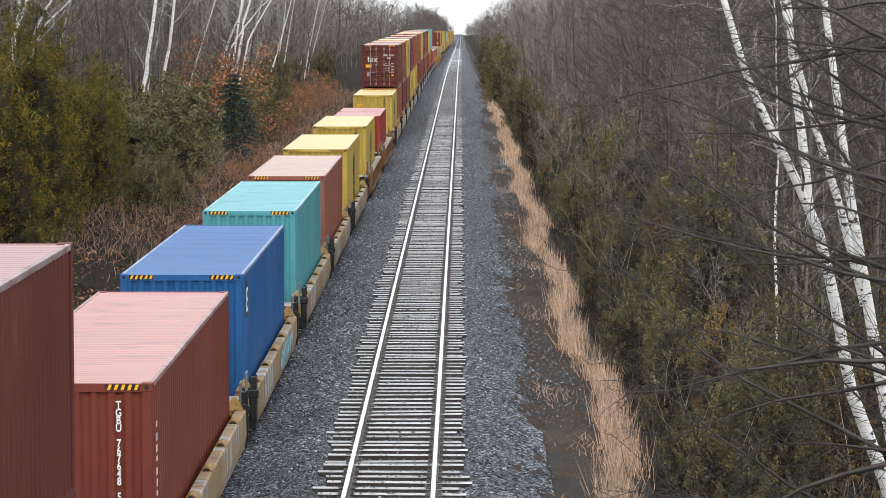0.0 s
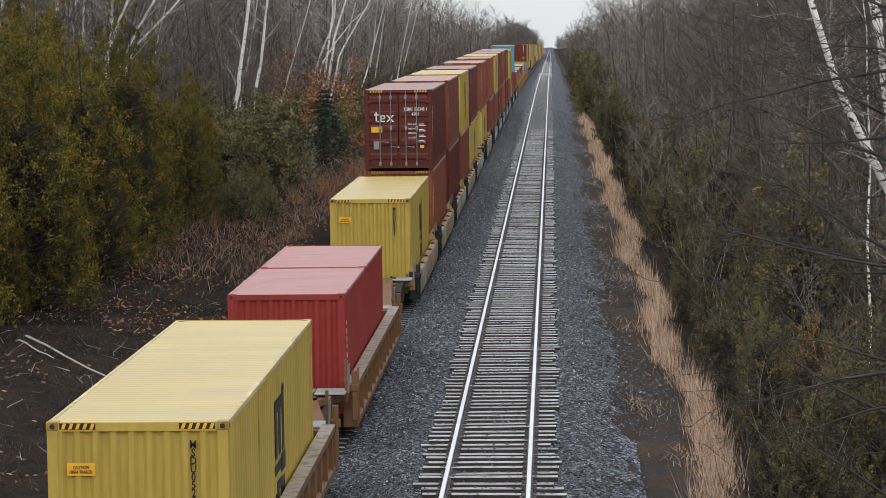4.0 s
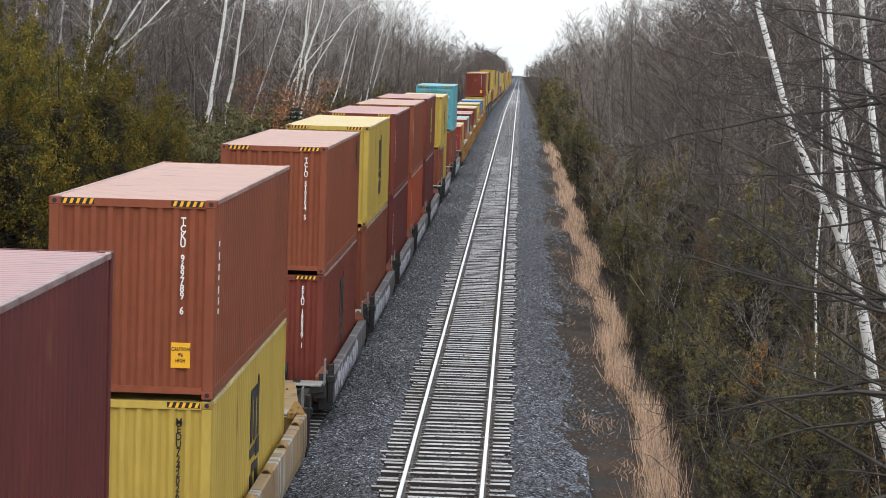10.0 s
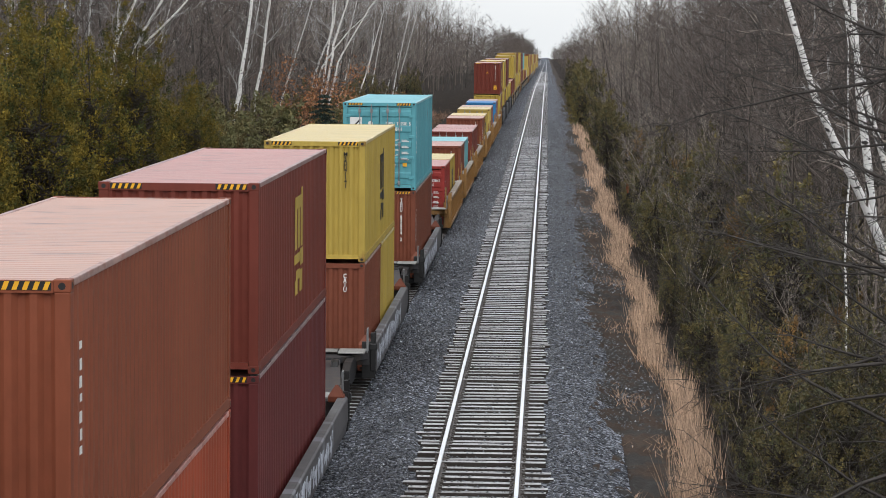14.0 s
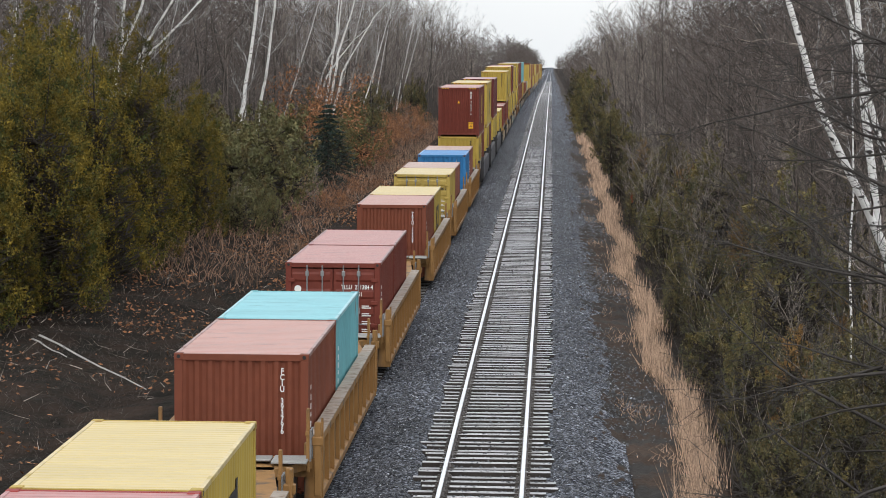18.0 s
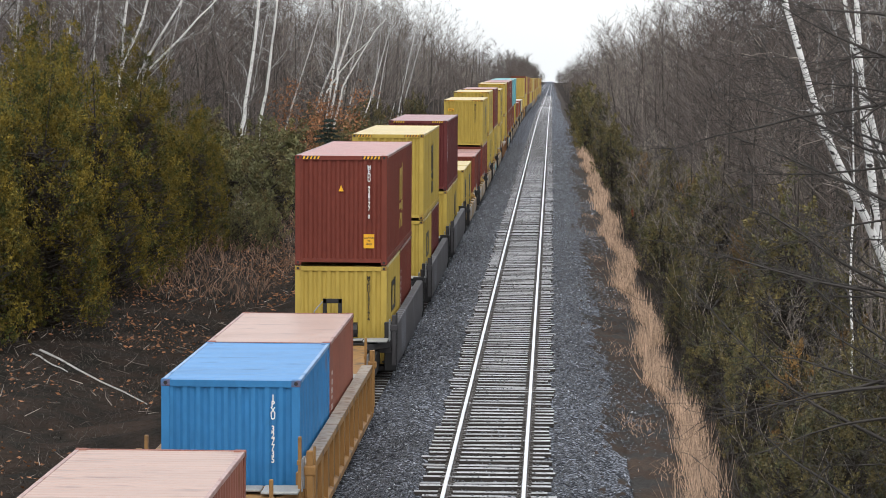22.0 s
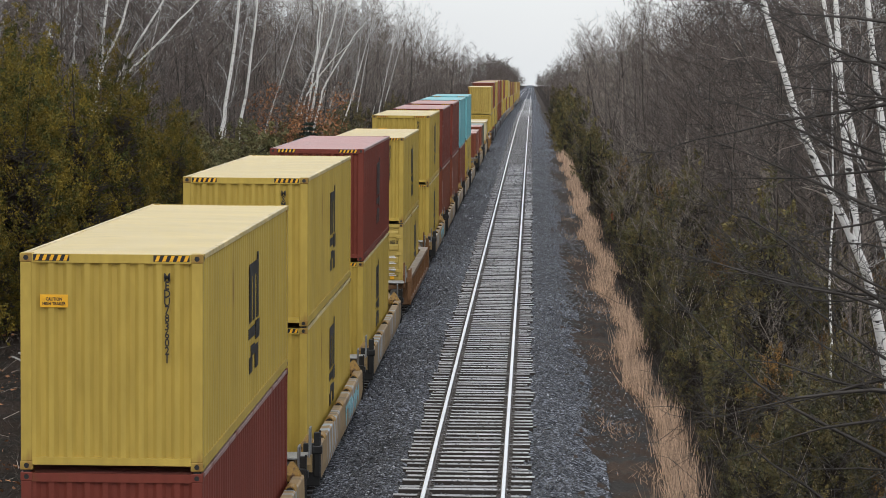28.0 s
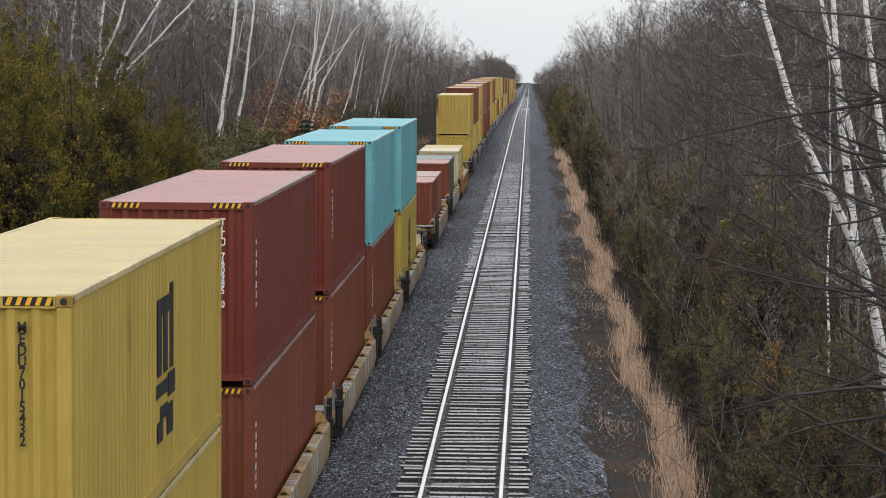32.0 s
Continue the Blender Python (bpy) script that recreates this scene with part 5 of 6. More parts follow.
def rusty(seed, height, count):
    """A bushy young oak: bare limbs and clumps of dead leaves held on the twigs."""
    w = woody(seed, height, 0.045, 16, 4, 4, 0.08, 0.42, 0.7)
    r = np.random.default_rng(seed + 5)
    clump = np.stack([r.normal(0, 0.26, 45) * height, r.normal(0, 0.26, 45) * height, height * (0.12 + 0.72 * r.random(45))], 1)
    at = clump[r.integers(0, 45, count)] + r.normal(0, 0.22, (count, 3))
    at[:, 2] = np.maximum(at[:, 2], 0.1)
    return join([w[0], w[1]]), leaves(r, at, 0.13, 0.8, 0)


oaks = [tree_of("oak_sapling", "young oak still holding orange-brown dead leaves", "tree", *rusty(180 + i, 4.2, 2200), M["bark"], M["oakleaf"]) for i in range(2)]
protos = cedars_east + cedars_rust + bare_near + bare_mid + bare_far + shrubs + cedars + cedars_small + bushes + birches + oaks
for i, k in enumerate(protos):
    x = -24.0 - 3 * i
    k.matrix_basis = pose(x, -14 - (i % 4) * 3, stand(x, -14))


def scatter(n, x0, x1, y0, y1, r):
    return np.stack([r.uniform(x0, x1, n), r.uniform(y0, y1, n)], 1)


# west side: a wall of cedars, then bare trees behind
plant(cedars, [(-16.9, 74.5), (-19.8, 73), (-15.4, 80), (-17.6, 86), (-15.2, 90), (-19.5, 80), (-20.5, 90), (-15.4, 98), (-18.6, 98), (-22.5, 98), (-22.8, 85), (-25, 92), (-21, 107), (-16.2, 105)], rng, 1.0, 1.2, "cedars along the line")
plant(cedars, [(-15.7, 77.5), (-15.0, 84.5), (-14.7, 93), (-17.2, 79)], rng, 0.42, 0.6, "cedars along the line")
plant(cedars, [(-15.0, 111), (-17.4, 114), (-15.6, 119), (-18.2, 122), (-20.5, 116)], rng, 0.7, 0.82, "cedars along the line")
plant(bushes, [(-15.2, 126), (-14.4, 131), (-16.2, 134), (-14.0, 138), (-15.6, 142), (-17.5, 130)], rng, 1.55, 1.9)
plant(bushes, [(-14.8, 145), (-15.6, 149), (-15.6, 158), (-13.4, 168), (-14.6, 173), (-13.0, 178), (-14.4, 186), (-13.0, 192), (-15.0, 200)], rng, 1.1, 1.5)
plant(bushes, scatter(9, -14, -12.0, 112, 132, rng), rng, 0.5, 0.8)
plant(cedars_small, scatter(16, -17, -13.2, 176, 330, rng), rng, 0.9, 1.5)
plant(oaks, [(-14.6, 172), (-15.6, 178)], rng, 1.5, 1.8)
plant(oaks, [(-12.4, 178), (-12.0, 184), (-12.6, 190), (-12.8, 198), (-12.2, 205), (-13.4, 212)], rng, 0.45, 0.7)
plant(oaks, [(-13.4, 212), (-12.4, 217), (-14.2, 219), (-12.1, 224), (-13.3, 228), (-14.8, 230), (-12.2, 233), (-13.2, 239), (-12.0, 244), (-14.4, 246), (-12.6, 252), (-13.8, 260)], rng, 0.62, 0.85, "rusty oak thicket")
plant(oaks, list(scatter(14, -12.2, -9.6, 104, 160, rng)), rng, 0.16, 0.34)
plant(bare_near, scatter(30, -28, -17.5, 100, 180, rng), rng, 0.95, 1.25)
plant(bare_mid, scatter(38, -28, -15.0, 170, 330, rng), rng, 0.95, 1.25)
plant(bare_far, scatter(36, -30, -14.5, 320, 600, rng), rng, 0.95, 1.2)
plant(shrubs, scatter(24, -16.5, -11.4, 112, 250, rng), rng, 0.35, 0.8)
plant(birches, [(-27.5, 116), (-25.2, 122), (-18.8, 214), (-19.5, 240), (-18.2, 270), (-21.5, 176), (-20.2, 190), (-17.2, 226), (-18.0, 250), (-16.8, 285), (-17.6, 300), (-20.0, 320), (-30.5, 120), (-24.0, 150)], rng, 0.85, 1.1, "", True)


def birch(label, y, lines):
    """A birch of one or more stems, each along its own line."""
    x0 = lines[0][1][0][0]
    root = tagged(new("birch_tree"), label, "tree")
    root.matrix_basis = pose(x0, y, stand(x0, y))
    base = np.array([x0, 0, stand(x0, y)])
    for i, (girth, path) in enumerate(lines):
        pts = np.array([(x, 0.15 * i * k, z) for k, (x, z) in enumerate(path)]) - base
        t, u = np.linspace(0, 1, len(pts)), np.linspace(0, 1, 13)
        fine = np.stack([np.interp(u, t, pts[:, j]) for j in range(3)], 1)
        fine[1:] += np.random.default_rng(int(y * 7 + i)).normal(0, 0.05, (12, 3)) * np.array([1, 1, 0])
        tk, br = woody(int(900 + y + i * 3), 14, girth, 11, 5, 4, 0.35, 0.24, 0.7, path=fine, twig=0.011)
        np_mesh("trunk", *tk, M["birch"], root)
        np_mesh("crown", *br, M["birch_twig"], root)


birch("tall white-barked birch, leafless, rising out of the green shrubs", 150, [(0.17, [(-17.1, -0.6), (-16.6, 3.1), (-16.3, 5.5), (-15.5, 11), (-15.2, 15)])])
birch("slender white-barked birch behind the shrubs, leafless", 165, [(0.12, [(-17.7, -0.6), (-16.8, 6), (-16.1, 11.3), (-15.7, 15)])])
birch("birch with several white stems fanning out from one foot", 125, [(0.15, [(-20.4, -0.6), (-19.9, 4.5), (-19.3, 8), (-18.9, 14)]), (0.12, [(-20.4, -0.6), (-20.0, 4.5), (-19.4, 7.4), (-18.0, 11), (-17, 13.5)]),
      (0.11, [(-20.3, -0.6), (-19.4, 5.0), (-18.6, 7.3), (-16.7, 10.6), (-15.5, 12.5)]), (0.09, [(-20.3, -0.6), (-19.2, 5.2), (-18.2, 7.4), (-15.8, 10), (-14.4, 11.4)])])
birch("birch clump with curved white stems leaning towards the line", 190, [(0.12, [(-15.6, -0.6), (-14.4, 6.5), (-13.5, 9.5), (-12.6, 13)]), (0.10, [(-15.6, -0.6), (-14.8, 6), (-14.3, 10), (-14, 14)]), (0.09, [(-15.5, -0.6), (-13.9, 6), (-12.0, 9.5), (-10.9, 11)])])
birch("birch with crooked white stems above rust-brown leaves", 205, [(0.11, [(-17.8, -0.6), (-16.9, 5), (-15.4, 9), (-14.8, 14)]), (0.09, [(-17.8, -0.6), (-16.4, 5.5), (-14.2, 8.5), (-12.8, 9.6)])])
birch("thin white-barked birch above the cedars, leafless", 118, [(0.10, [(-23.6, -0.6), (-23.0, 8), (-22.6, 15)])])
birch("thin white-barked birch in the wood, leafless", 136, [(0.09, [(-23.4, -0.6), (-22.6, 8), (-21.9, 15)])])
spr = [tree_of("spruce_tree", "young dark blue-green spruce with layered boughs", "tree", *spruce_arrays(150, 5.3, 6.2), M["bark"], M["spruce"])]
spr[0].matrix_basis = pose(-12.8, 165, stand(-12.8, 165))
birch("thin white-barked birch on the bank, leafless", 60, [(0.036, [(8.15, -2.2), (8.08, 3.0), (8.05, 6.8), (7.95, 9.0)])])
# east side: brush right to the grass, bare trees, cedars in the gaps
plant(shrubs, scatter(24, 6.4, 10.5, 58, 170, rng), rng, 0.7, 1.3)
plant(bare_near, scatter(44, 8.6, 17, 62, 160, rng), rng, 0.78, 1.05)
plant(bare_mid, scatter(46, 7.0, 17, 140, 300, rng), rng, 0.82, 1.05)
plant(bare_far, scatter(36, 6.8, 20, 290, 560, rng), rng, 0.75, 1.0)
plant(cedars_east, [(5.6 + 0.9 * (i % 3) + rng.normal(0, 0.25), 45 + 2.3 * i) for i in range(44) if not 30 <= i <= 38], rng, 0.45, 0.85)
plant(cedars_east, scatter(26, 7.4, 12.5, 52, 150, rng), rng, 0.9, 1.6)
plant(cedars_rust, scatter(15, 6.6, 12.0, 52, 150, rng), rng, 0.6, 1.35)
plant(cedars_small, list(scatter(10, 6.0, 8.6, 120, 190, rng)) + [(5.4 + 0.5 * (i % 3), 168 + 6.5 * i) for i in range(10)], rng, 0.7, 1.2)
plant(cedars_small, [(4.9 + 0.6 * (i % 3) + rng.normal(0, 0.15), 236 + 8 * i) for i in range(20)], rng, 0.95, 1.6)
plant(bushes, scatter(12, 6.2, 8.4, 70, 150, rng), rng, 0.5, 0.85)
plant(cedars_east, [(7.75, 53.5), (7.2, 51.5), (8.3, 55), (7.5, 52.3), (7.1, 50.2), (7.8, 54.2)], rng, 0.95, 1.15)
plant(cedars_small, [(5.3, 127.5), (5.6, 129)], rng, 0.26, 0.3)


def woods(name, spots, tall, boughs, thick, label, seed):
    """The depth of the wood: many plain bare trees in one mass."""
    r = np.random.default_rng(seed)
    n = len(spots)
    x, y = spots[:, 0], spots[:, 1]
    h = tall[0] + (tall[1] - tall[0]) * r.random(n)
    foot = np.stack([x, y, lie(x, y) - 0.1], 1)
    top = foot + np.stack([r.normal(0, 0.05, n) * h, r.normal(0, 0.05, n) * h, h], 1)
    parts = [spikes(foot, top, 0.04 + 0.035 * r.random(n))]
    u = 0.1 + 0.9 * r.random((n, boughs))
    base = foot[:, None] + (top - foot)[:, None] * u[..., None]
    a = r.random((n, boughs)) * 6.283
    way = unit(np.stack([np.cos(a), np.sin(a), 0.9 + r.normal(0, 0.35, a.shape)], 2))
    L = (h[:, None] * 0.34 * (1.1 - 0.75 * u) * (0.6 + 0.7 * r.random(u.shape)))[..., None]
    tip = base + way * L
    parts.append(spikes(base.reshape(-1, 3), tip.reshape(-1, 3), np.full(n * boughs, thick)))
    for _ in range(4):
        q = r.random(u.shape)[..., None]
        b2 = base + way * L * (0.25 + 0.7 * q)
        w2 = unit(way + r.normal(0, 0.6, way.shape))
        parts.append(spikes(b2.reshape(-1, 3), (b2 + w2 * L * (0.3 + 0.35 * r.random(q.shape))).reshape(-1, 3), np.full(n * boughs, thick * 0.55)))
    return tagged(np_mesh(name, *join(parts), M["wood"]), label, "wood", kind="stuff")


woods("woods_west", np.concatenate([scatter(480, -50, -17.5, 92, 230, rng), scatter(460, -50, -15.5, 230, 460, rng)]), (12, 16.5), 20, 0.026, "deep bare grey-brown wood west of the line", 701)
woods("woods_east", np.concatenate([scatter(430, 8.6, 28, 56, 200, rng), scatter(170, 9.5, 18, 72, 160, rng), scatter(300, 8, 30, 200, 460, rng)]), (11, 15), 19, 0.024, "deep bare grey-brown wood east of the line", 702)
woods("woods_horizon", np.concatenate([scatter(330, -20, -9.5, 950, 2100, rng), scatter(120, -50, -9.5, 2100, 4400, rng), scatter(300, 6.5, 60, 1300, 4400, rng)]), (13, 17), 10, 0.10, "woods closing in on the line at the horizon", 704)
woods("woods_far", np.concatenate([scatter(420, -40, -11.0, 450, 1300, rng), scatter(330, 7.4, 34, 450, 1300, rng)]), (12, 15), 12, 0.045, "bare woods along the line towards the horizon", 703)

# the clump of leaning birches beside the bridge
clump = tagged(new("birch_clump"), "clump of leaning white-barked birches with dark knots, leafless", "tree")
STEMS = (
    ("trunk", 0.125, [(8.9, 45.66, -2.0), (8.2, 45.45, 0.36), (7.95, 45.45, 1.0), (7.58, 45.45, 1.95), (7.3, 45.45, 3.4), (7.02, 45.45, 4.55), (6.67, 45.45, 5.34), (6.16, 45.45, 6.34), (5.81, 45.45, 7.12), (5.23, 45.45, 8.98), (4.95, 45.45, 10.2), (4.8, 45.45, 11.5)]),
    ("trunk", 0.085, [(6.86, 45.47, 4.9), (6.75, 45.56, 6.05), (6.6, 45.66, 7.12), (6.45, 45.66, 8.98), (6.35, 45.66, 10.3), (6.35, 45.56, 12)]),
    ("trunk", 0.115, [(9.0, 46.30, -2.0), (8.25, 46.51, 1.9), (7.9, 46.51, 3.8), (7.65, 46.51, 5.2), (7.48, 46.51, 6.4), (7.2, 46.51, 8.3), (7.0, 46.51, 10), (6.9, 46.51, 12.2)]),
    ("trunk", 0.08, [(8.0, 46.83, 3.2), (7.6, 47.04, 4.8), (7.02, 47.04, 6.6), (6.62, 47.04, 8.1), (6.3, 47.04, 9.6), (6.2, 47.04, 11)]),
)
for i, (nm, girth, path) in enumerate(STEMS):
    fine = []
    for a, b in zip(path[:-1], path[1:]):
        fine += [tuple(np.array(a) + (np.array(b) - np.array(a)) * q) for q in (0, 0.5)]
    fine.append(path[-1])
    tk, br = woody(300 + i, 9, girth, 7, 5, 4, 0.35, 0.22, 0.5, path=fine, twig=0.005)
    np_mesh("trunk", *tk, M["birch"], clump)
    np_mesh("crown", *br, M["twig"], clump)

# boughs of nearer trees reaching across
near_tree = tagged(new("bare_tree"), "dark bare tree with long twiggy boughs reaching over the bank", "tree")
trunk_line = [(9.2, 42, -2.2), (9.0, 42, 1.5), (8.9, 42, 4.0), (8.8, 42, 6.5), (8.8, 42, 9.0), (8.8, 42, 12)]
np_mesh("trunk", *stem(trunk_line, [0.14, 0.13, 0.11, 0.1, 0.08, 0.04]), M["bark"], near_tree)
rb = np.random.default_rng(77)
for i in range(36):
    z = -0.4 + 9.0 * (i + rb.random()) / 36
    base = np.array([9.0 - 0.02 * z, 42 + rb.normal(0, 0.15), z])
    way = (-1, rb.normal(0.1, 0.45), rb.normal(0.14, 0.22))
    lp, lr = limb(rb, base, way, 3.6 + 3.4 * rb.random(), 0.042 + 0.026 * rb.random(), 9, rb.normal(0.015, 0.03), 0.10)
    pieces = [sticks(lp[:-1], lp[1:], np.maximum(lr[:-1], 0.006), np.maximum(lr[1:], 0.004))]
    for j in range(19):
        k = rb.integers(2, 9)
        sw = unit(unit(lp[k + 1 if k < 9 else k] - lp[k - 1]) + rb.normal(0, 0.5, 3))
        sp, sr = limb(rb, lp[k], sw, 0.6 + 1.1 * rb.random(), 0.009, 4, 0.06, 0.26)
        pieces.append(sticks(sp[:-1], sp[1:], np.maximum(sr[:-1], 0.006), np.maximum(sr[1:], 0.004)))
        t0 = sp[rb.integers(0, 5, 5)]
        pieces.append(spikes(t0, t0 + unit(sw + rb.normal(0, 0.6, (5, 3))) * (0.2 + 0.5 * rb.random((5, 1))), np.full(5, 0.005)))
    np_mesh("bough", *join(pieces), M["bough"], near_tree)


def brush(name, x0, x1, y0, y1, n, tall, thick, material, label, seed, lean=0.45):
    """A tangle of thin stems over the ground."""
    r = np.random.default_rng(seed)
    x = r.uniform(x0, x1, n)
    y = r.uniform(y0, y1, n)
    z = lie(x, y) - 0.03
    h = tall * (0.25 + 0.75 * r.random(n) ** 1.6)
    p0 = np.stack([x, y, z + h * r.random(n) * 0.4], 1)
    d = unit(np.stack([r.normal(0, lean, n), r.normal(0, lean, n), np.ones(n)], 1))
    bend = unit(d + np.stack([r.normal(0, 0.35, n), r.normal(0, 0.35, n), r.normal(-0.1, 0.3, n)], 1))
    w = thick * (0.5 + r.random(n))
    p1 = p0 + d * (h * 0.4)[:, None]
    v, f = join([sticks(p0, p1, w, w * 0.65), spikes(p1, p1 + bend * (h * 0.4)[:, None], w * 0.65)])
    return tagged(np_mesh(name, v, f, material), label, "brush", kind="stuff")


brush("brush_east", 4.9, 12, 44, 190, 7000, 1.8, 0.007, M["understorey"], "tangle of thin bare stems in shade on the bank", 401, 0.6)
brush("brush_east_far", 5.2, 13, 180, 520, 8000, 3.6, 0.016, M["twig"], "distant tangle of bare stems along the line", 402, 0.4)
brush("brush_east_light", 5.6, 12, 50, 170, 1800, 4.2, 0.006, M["twig"], "lighter bare saplings standing out of the bank", 406, 0.35)
brush("brush_west", -22, -9.2, 54, 160, 18000, 0.5, 0.008, M["understorey"], "low tangle of dead brown stems on the ditch side", 403, 1.1)
brush("brush_west_edge", -17, -9.8, 96, 300, 11000, 1.2, 0.016, M["dead_stem"], "dead brown weeds along the wood's edge", 404, 0.5)
brush("fallen_branches", -20, -8.8, 56, 150, 600, 1.1, 0.013, M["twig"], "grey fallen branches and sticks in the ditch", 409, 2.5)
rl = np.random.default_rng(420)
n = 24000
lx, ly = rl.uniform(-20, -8.6, n), 54 + 160 * rl.random(n) ** 0.8
keep = np.sin(lx * 0.9 + ly * 0.21) + np.sin(ly * 0.47) + rl.normal(0, 0.6, n) > 0.2
lc = np.stack([lx, ly, lie(lx, ly) + 0.05 + 0.25 * rl.random(n) ** 3], 1)[keep]
tagged(np_mesh("fallen_leaves", *leaves(rl, lc, 0.13, 0.3, 0.0), M["oakleaf"]), "scattered rust-brown fallen leaves in the ditch", "leaves", kind="stuff")

# dry grass strip
rg = np.random.default_rng(500)
n = 15500
gy = 44 + (rg.random(n) ** 1.25) * 210
centre = 4.35 + 0.25 * np.sin(gy * 0.23) + 0.15 * np.sin(gy * 0.61)
gx = centre + rg.normal(0, 0.19, n)
tall = np.where(rg.random(n) < np.clip((95 - gy) / 30, 0.15, 1), 0.95, 0.62) * (0.4 + 0.7 * rg.random(n))
clumpy = (np.sin(gy * 1.7 + gx * 5) + np.sin(gy * 0.71) + rg.normal(0, 0.6, n)) > -0.55
gx, gy, tall = gx[clumpy], gy[clumpy], tall[clumpy]
n = len(gx)
p0 = np.stack([gx, gy, lie(gx, gy) - 0.02], 1)
gd = unit(np.stack([rg.normal(-0.08, 0.22, n), rg.normal(-0.1, 0.22, n), np.ones(n)], 1))
tagged(np_mesh("dry_grass", *spikes(p0, p0 + gd * tall[:, None], (0.006 + 0.005 * rg.random(n)) * (1 + np.clip(gy - 70, 0, 200) / 70)), M["grass"]), "strip of tall straw-coloured dead grass beside the ballast", "grass", kind="stuff")
n = 5000
gx, gy = rg.uniform(2.9, 4.4, n), 44 + rg.random(n) ** 1.4 * 120
keep = np.sin(gx * 3.1 + gy * 0.37) + np.sin(gy * 0.83) + rg.normal(0, 0.5, n) > 1.1
p0 = np.stack([gx, gy, lie(gx, gy) - 0.02], 1)[keep]
gd = unit(np.stack([rg.normal(0, 0.6, n), rg.normal(0, 0.6, n), np.ones(n) * 0.6], 1))[keep]
tagged(np_mesh("grass_tufts", *spikes(p0, p0 + gd * 0.22, np.full(len(p0), 0.008)), M["grass"]), "flattened tufts of dead grass on the dirt verge", "grass", kind="stuff")

brush("weeds_west", -11.4, -9.2, 165, 235, 900, 0.9, 0.009, M["grass"], "pale dead weeds along the ditch", 407, 0.3)

# fallen birch logs on the ditch side, marker, stray sticks
def log_between(name, a, b, r0, r1, material, label, category):
    pts = np.linspace(0, 1, 6)[:, None]
    line = np.array(a) + (np.array(b) - np.array(a)) * pts + np.sin(pts * 9) * 0.015
    rr = np.linspace(r0, r1, 6)
    ob = np_mesh(name, *sticks(line[:-1], line[1:], rr[:-1], rr[1:]), material)
    return tagged(ob, label, category)


def ground_pt(x, y, h=0.03):
    return (x, y, stand(x, y) + h)


log_between("fallen_log", ground_pt(-13.9, 77, 0.1), ground_pt(-9.4, 68.5, 0.05), 0.045, 0.022, M["log"], "thin bleached birch pole lying on the ditch side", "log")
log_between("fallen_log", ground_pt(-13.9, 76, 0.1), ground_pt(-12.4, 73.3, 0.05), 0.035, 0.02, M["log"], "short bleached birch pole lying in the ditch", "log")
log_between("fallen_log", ground_pt(-15.5, 66, 0.4), ground_pt(-14.0, 62, 0.1), 0.05, 0.04, M["log"], "bleached branch end among dead stems", "log")
log_between("stick", ground_pt(2.35, 74.2), ground_pt(2.75, 73.5), 0.025, 0.012, M["bark"], "dark stick lying on the ballast edge", "stick")
log_between("stick", ground_pt(1.3, 59.7), ground_pt(1.75, 58.8), 0.03, 0.012, M["bark"], "dark stick lying on the ballast shoulder", "stick")
log_between("stick", ground_pt(2.6, 110), ground_pt(3.1, 109), 0.04, 0.02, M["bark"], "dark stick lying on the ballast edge", "stick")
mk = tagged(new("marker_post"), "short orange plastic marker post in the brush", "marker")
Shape().tube((5.55, 140, stand(5.55, 140) - 0.1), (5.55, 140, -0.2), 0.03, 8).part("stake", M["iron"], mk, "thin dark stake")
s = Shape().box(5.48, 5.62, 139.96, 140.04, -0.22, 0.26, 0.012)
s.part("post", M["orange"], mk)


# ---- ties and stones ----
TIE_Y = 46.0
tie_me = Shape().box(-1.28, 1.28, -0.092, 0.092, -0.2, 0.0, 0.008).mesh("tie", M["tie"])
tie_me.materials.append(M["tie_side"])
# upward faces get the painted sheen, all others the painted shade
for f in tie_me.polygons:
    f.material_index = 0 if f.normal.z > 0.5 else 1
rt = np.random.default_rng(600)
plates = Shape()
y = TIE_Y
ties = 0
tie_at = []
while ties < 300:
    ob = part_of("tie", tie_me, tracks["track_main"], "", pose(rt.normal(0, 0.05), y, -0.155 + rt.normal(0, 0.008), 0, rt.normal(0, 0.3), rt.normal(0, 0.5)))
    for side in (-0.7525, 0.7525):
        plates.box(side - 0.14, side + 0.14, y - 0.09, y + 0.09, -0.165, -0.142)
        for dx in (-0.11, 0.11):
            plates.box(side + dx - 0.018, side + dx + 0.018, y - 0.03, y + 0.03, -0.142, -0.11)
    tie_at.append(y)
    y += 0.56 + rt.normal(0, 0.02)
    ties += 1
tagged(plates.part("tie_plates", M["plate"], tracks["track_main"]), kind="stuff")
rest = Shape()
for yy in np.concatenate([np.arange(-20, 45.6, 0.56), np.arange(y, 900, 0.56)]):
    z = float(dip(yy))
    rest.box(-1.295, 1.295, yy - 0.095, yy + 0.095, z - 0.36, z - 0.155)
for yy in np.arange(30, 420, 0.56):
    z = float(dip(yy)) + TRAIN_Z
    rest.box(TRAIN_X - 1.295, TRAIN_X + 1.295, yy - 0.095, yy + 0.095, z - 0.36, z - 0.155)
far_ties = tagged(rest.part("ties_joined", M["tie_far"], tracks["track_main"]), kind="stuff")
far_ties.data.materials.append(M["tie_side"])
# same split by facing: sheen colour on top, shade colour elsewhere
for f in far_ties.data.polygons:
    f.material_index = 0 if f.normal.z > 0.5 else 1

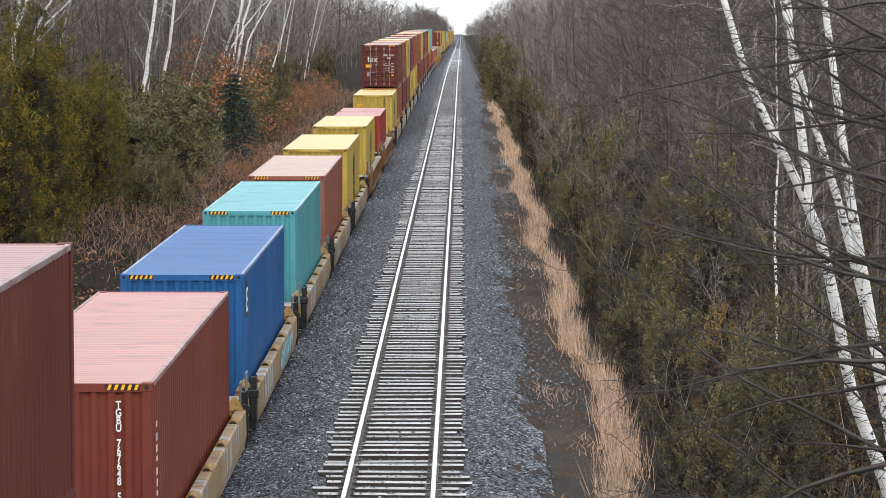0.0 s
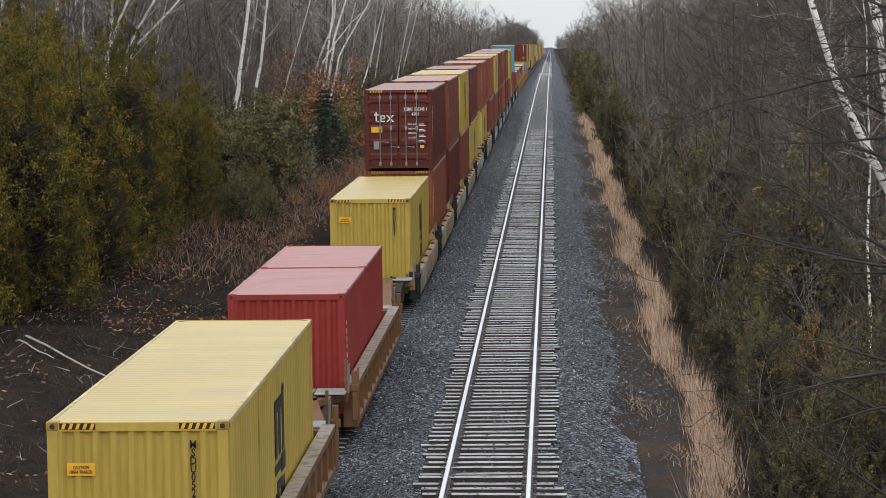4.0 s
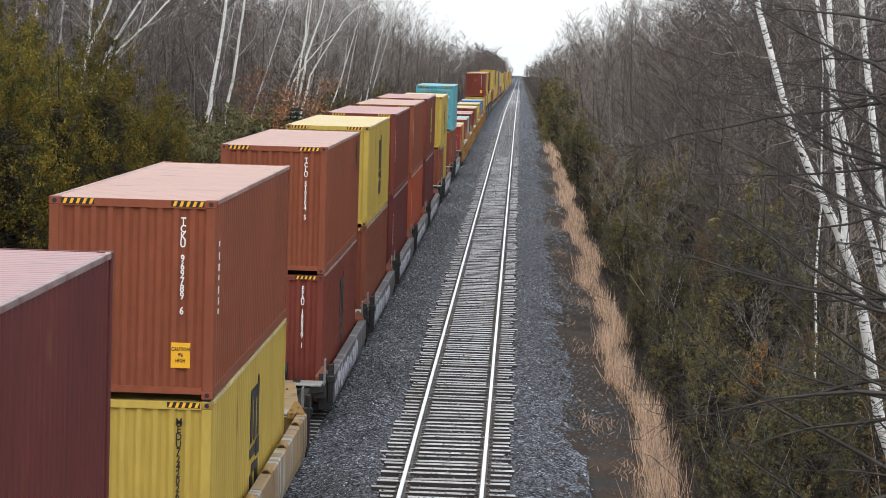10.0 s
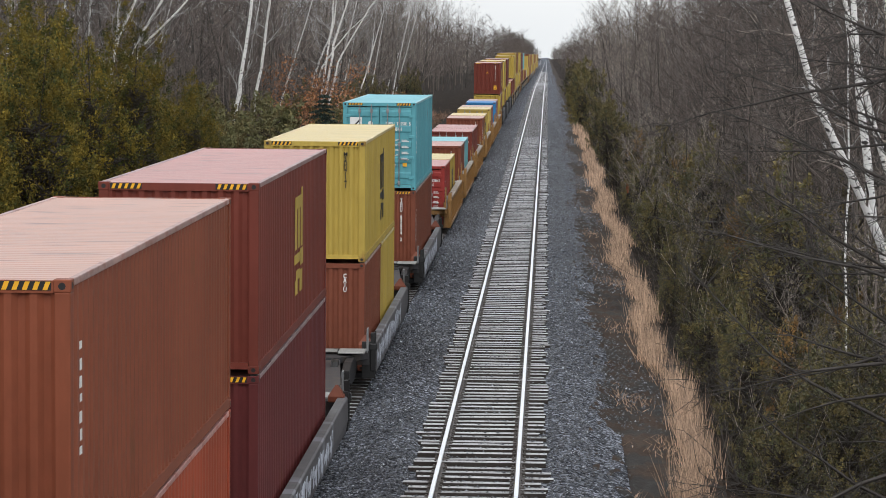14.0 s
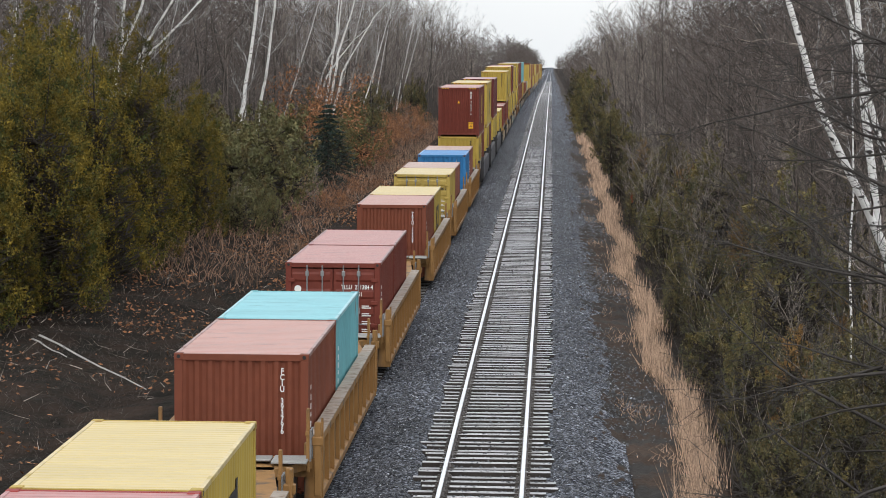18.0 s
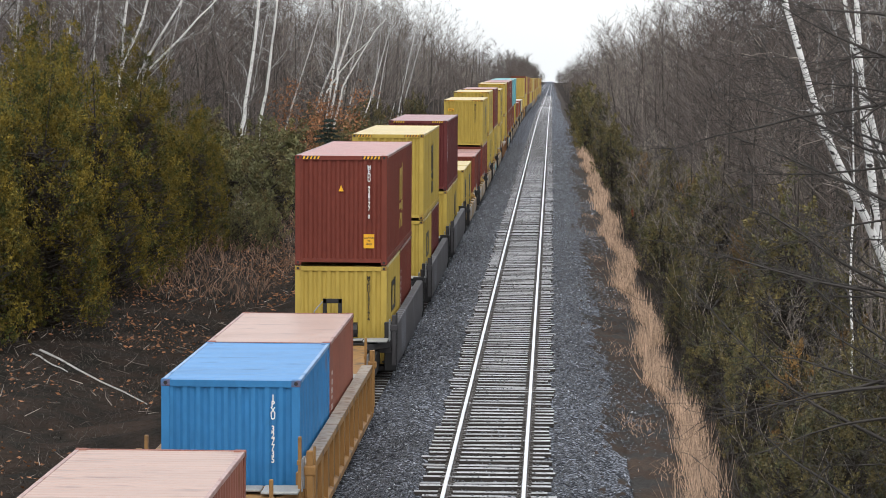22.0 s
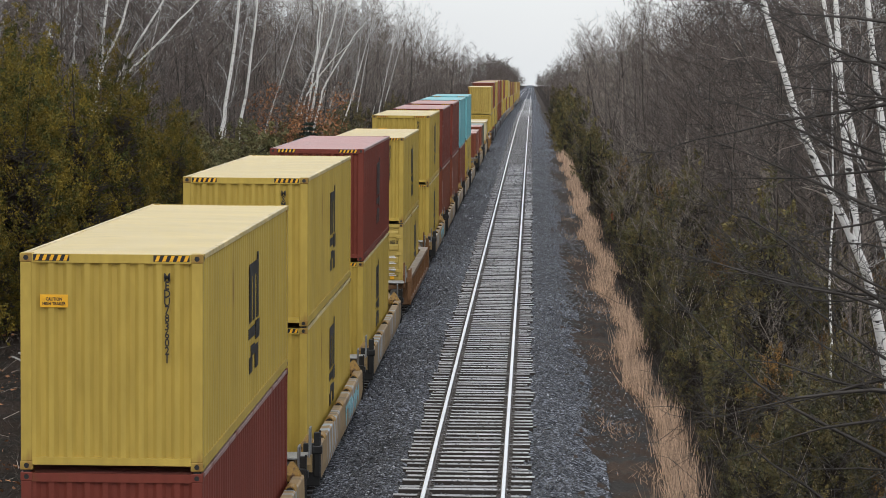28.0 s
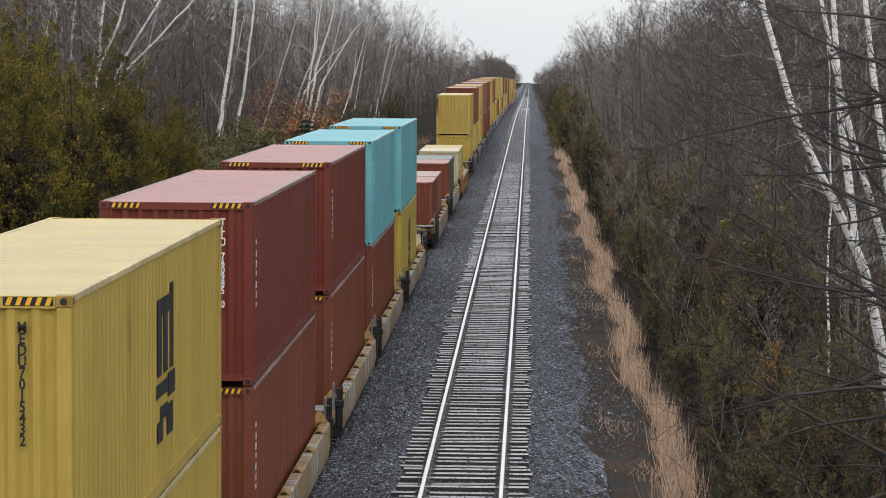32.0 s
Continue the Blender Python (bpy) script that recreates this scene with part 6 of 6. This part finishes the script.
# loose stones of the ballast
rs = np.random.default_rng(610)
n = 90000
sy = 38 + rs.random(n) ** 1.9 * 222
sx = rs.uniform(-3.0, 4.1, n)
on_tie = (np.abs(sx) < 1.3) & (rs.random(n) < 0.75)
thin = (sx > 2.2) & (rs.random(n) < 0.35 + 0.4 * (sx - 2.2) + 0.3 * np.sin(sy * 0.21 + sx))
ok = ~on_tie & ~thin
ok &= rs.random(n) < np.clip((275 - sy) / 110, 0, 1)
sx, sy = sx[ok], sy[ok]
n = len(sx)
high = np.zeros(n)
# some lie on the ties themselves
strewn = rs.choice(n, 4200, replace=False)
sx[strewn], sy[strewn], high[strewn] = rs.uniform(-1.27, 1.27, 4200), np.array(tie_at)[(rs.random(4200) ** 1.4 * 299).astype(int)] + rs.uniform(-0.08, 0.08, 4200), 0.075
size = (0.018 + 0.024 * rs.random(n) ** 2) * (1 + np.clip(sy - 50, 0, 250) / 110) * np.where(high > 0, 0.8, 1)
octa = np.array([(1, 0, 0), (-1, 0, 0), (0, 1, 0), (0, -1, 0), (0, 0, 1)])
v = octa[None] * (0.7 + 0.6 * rs.random((n, 5, 1))) * size[:, None, None] * (0.7 + 0.6 * rs.random((n, 1, 3)))
a = rs.random(n) * 6.283
v = np.stack([v[..., 0] * np.cos(a)[:, None] - v[..., 1] * np.sin(a)[:, None], v[..., 0] * np.sin(a)[:, None] + v[..., 1] * np.cos(a)[:, None], v[..., 2]], 2)
v += np.stack([sx, sy, lie(sx, sy) + 0.012 + high], 1)[:, None]
f = np.array([[0, 2, 4], [2, 1, 4], [1, 3, 4], [3, 0, 4]])[None] + np.arange(n)[:, None, None] * 5
tagged(np_mesh("ballast_stones", v.reshape(-1, 3), f.reshape(-1, 3), M["stone"]), "loose dark grey crushed stones on the ballast", "gravel", kind="stuff")


def motions():
    """The whole train rolls towards the bridge."""
    for ob, x, y, z in MOVERS:
        rows = []
        for t, run in enumerate(RUN):
            if t % 2 and 0 < t < 32 and y - run > 300:
                continue
            at = y - run
            slope = math.degrees(math.atan2(float(dip(at + 5) - dip(at - 5)), 10.0))
            rows.append((t, pose(x, at, z + float(dip(at)), slope)))
        walk(ob, rows)


motions()
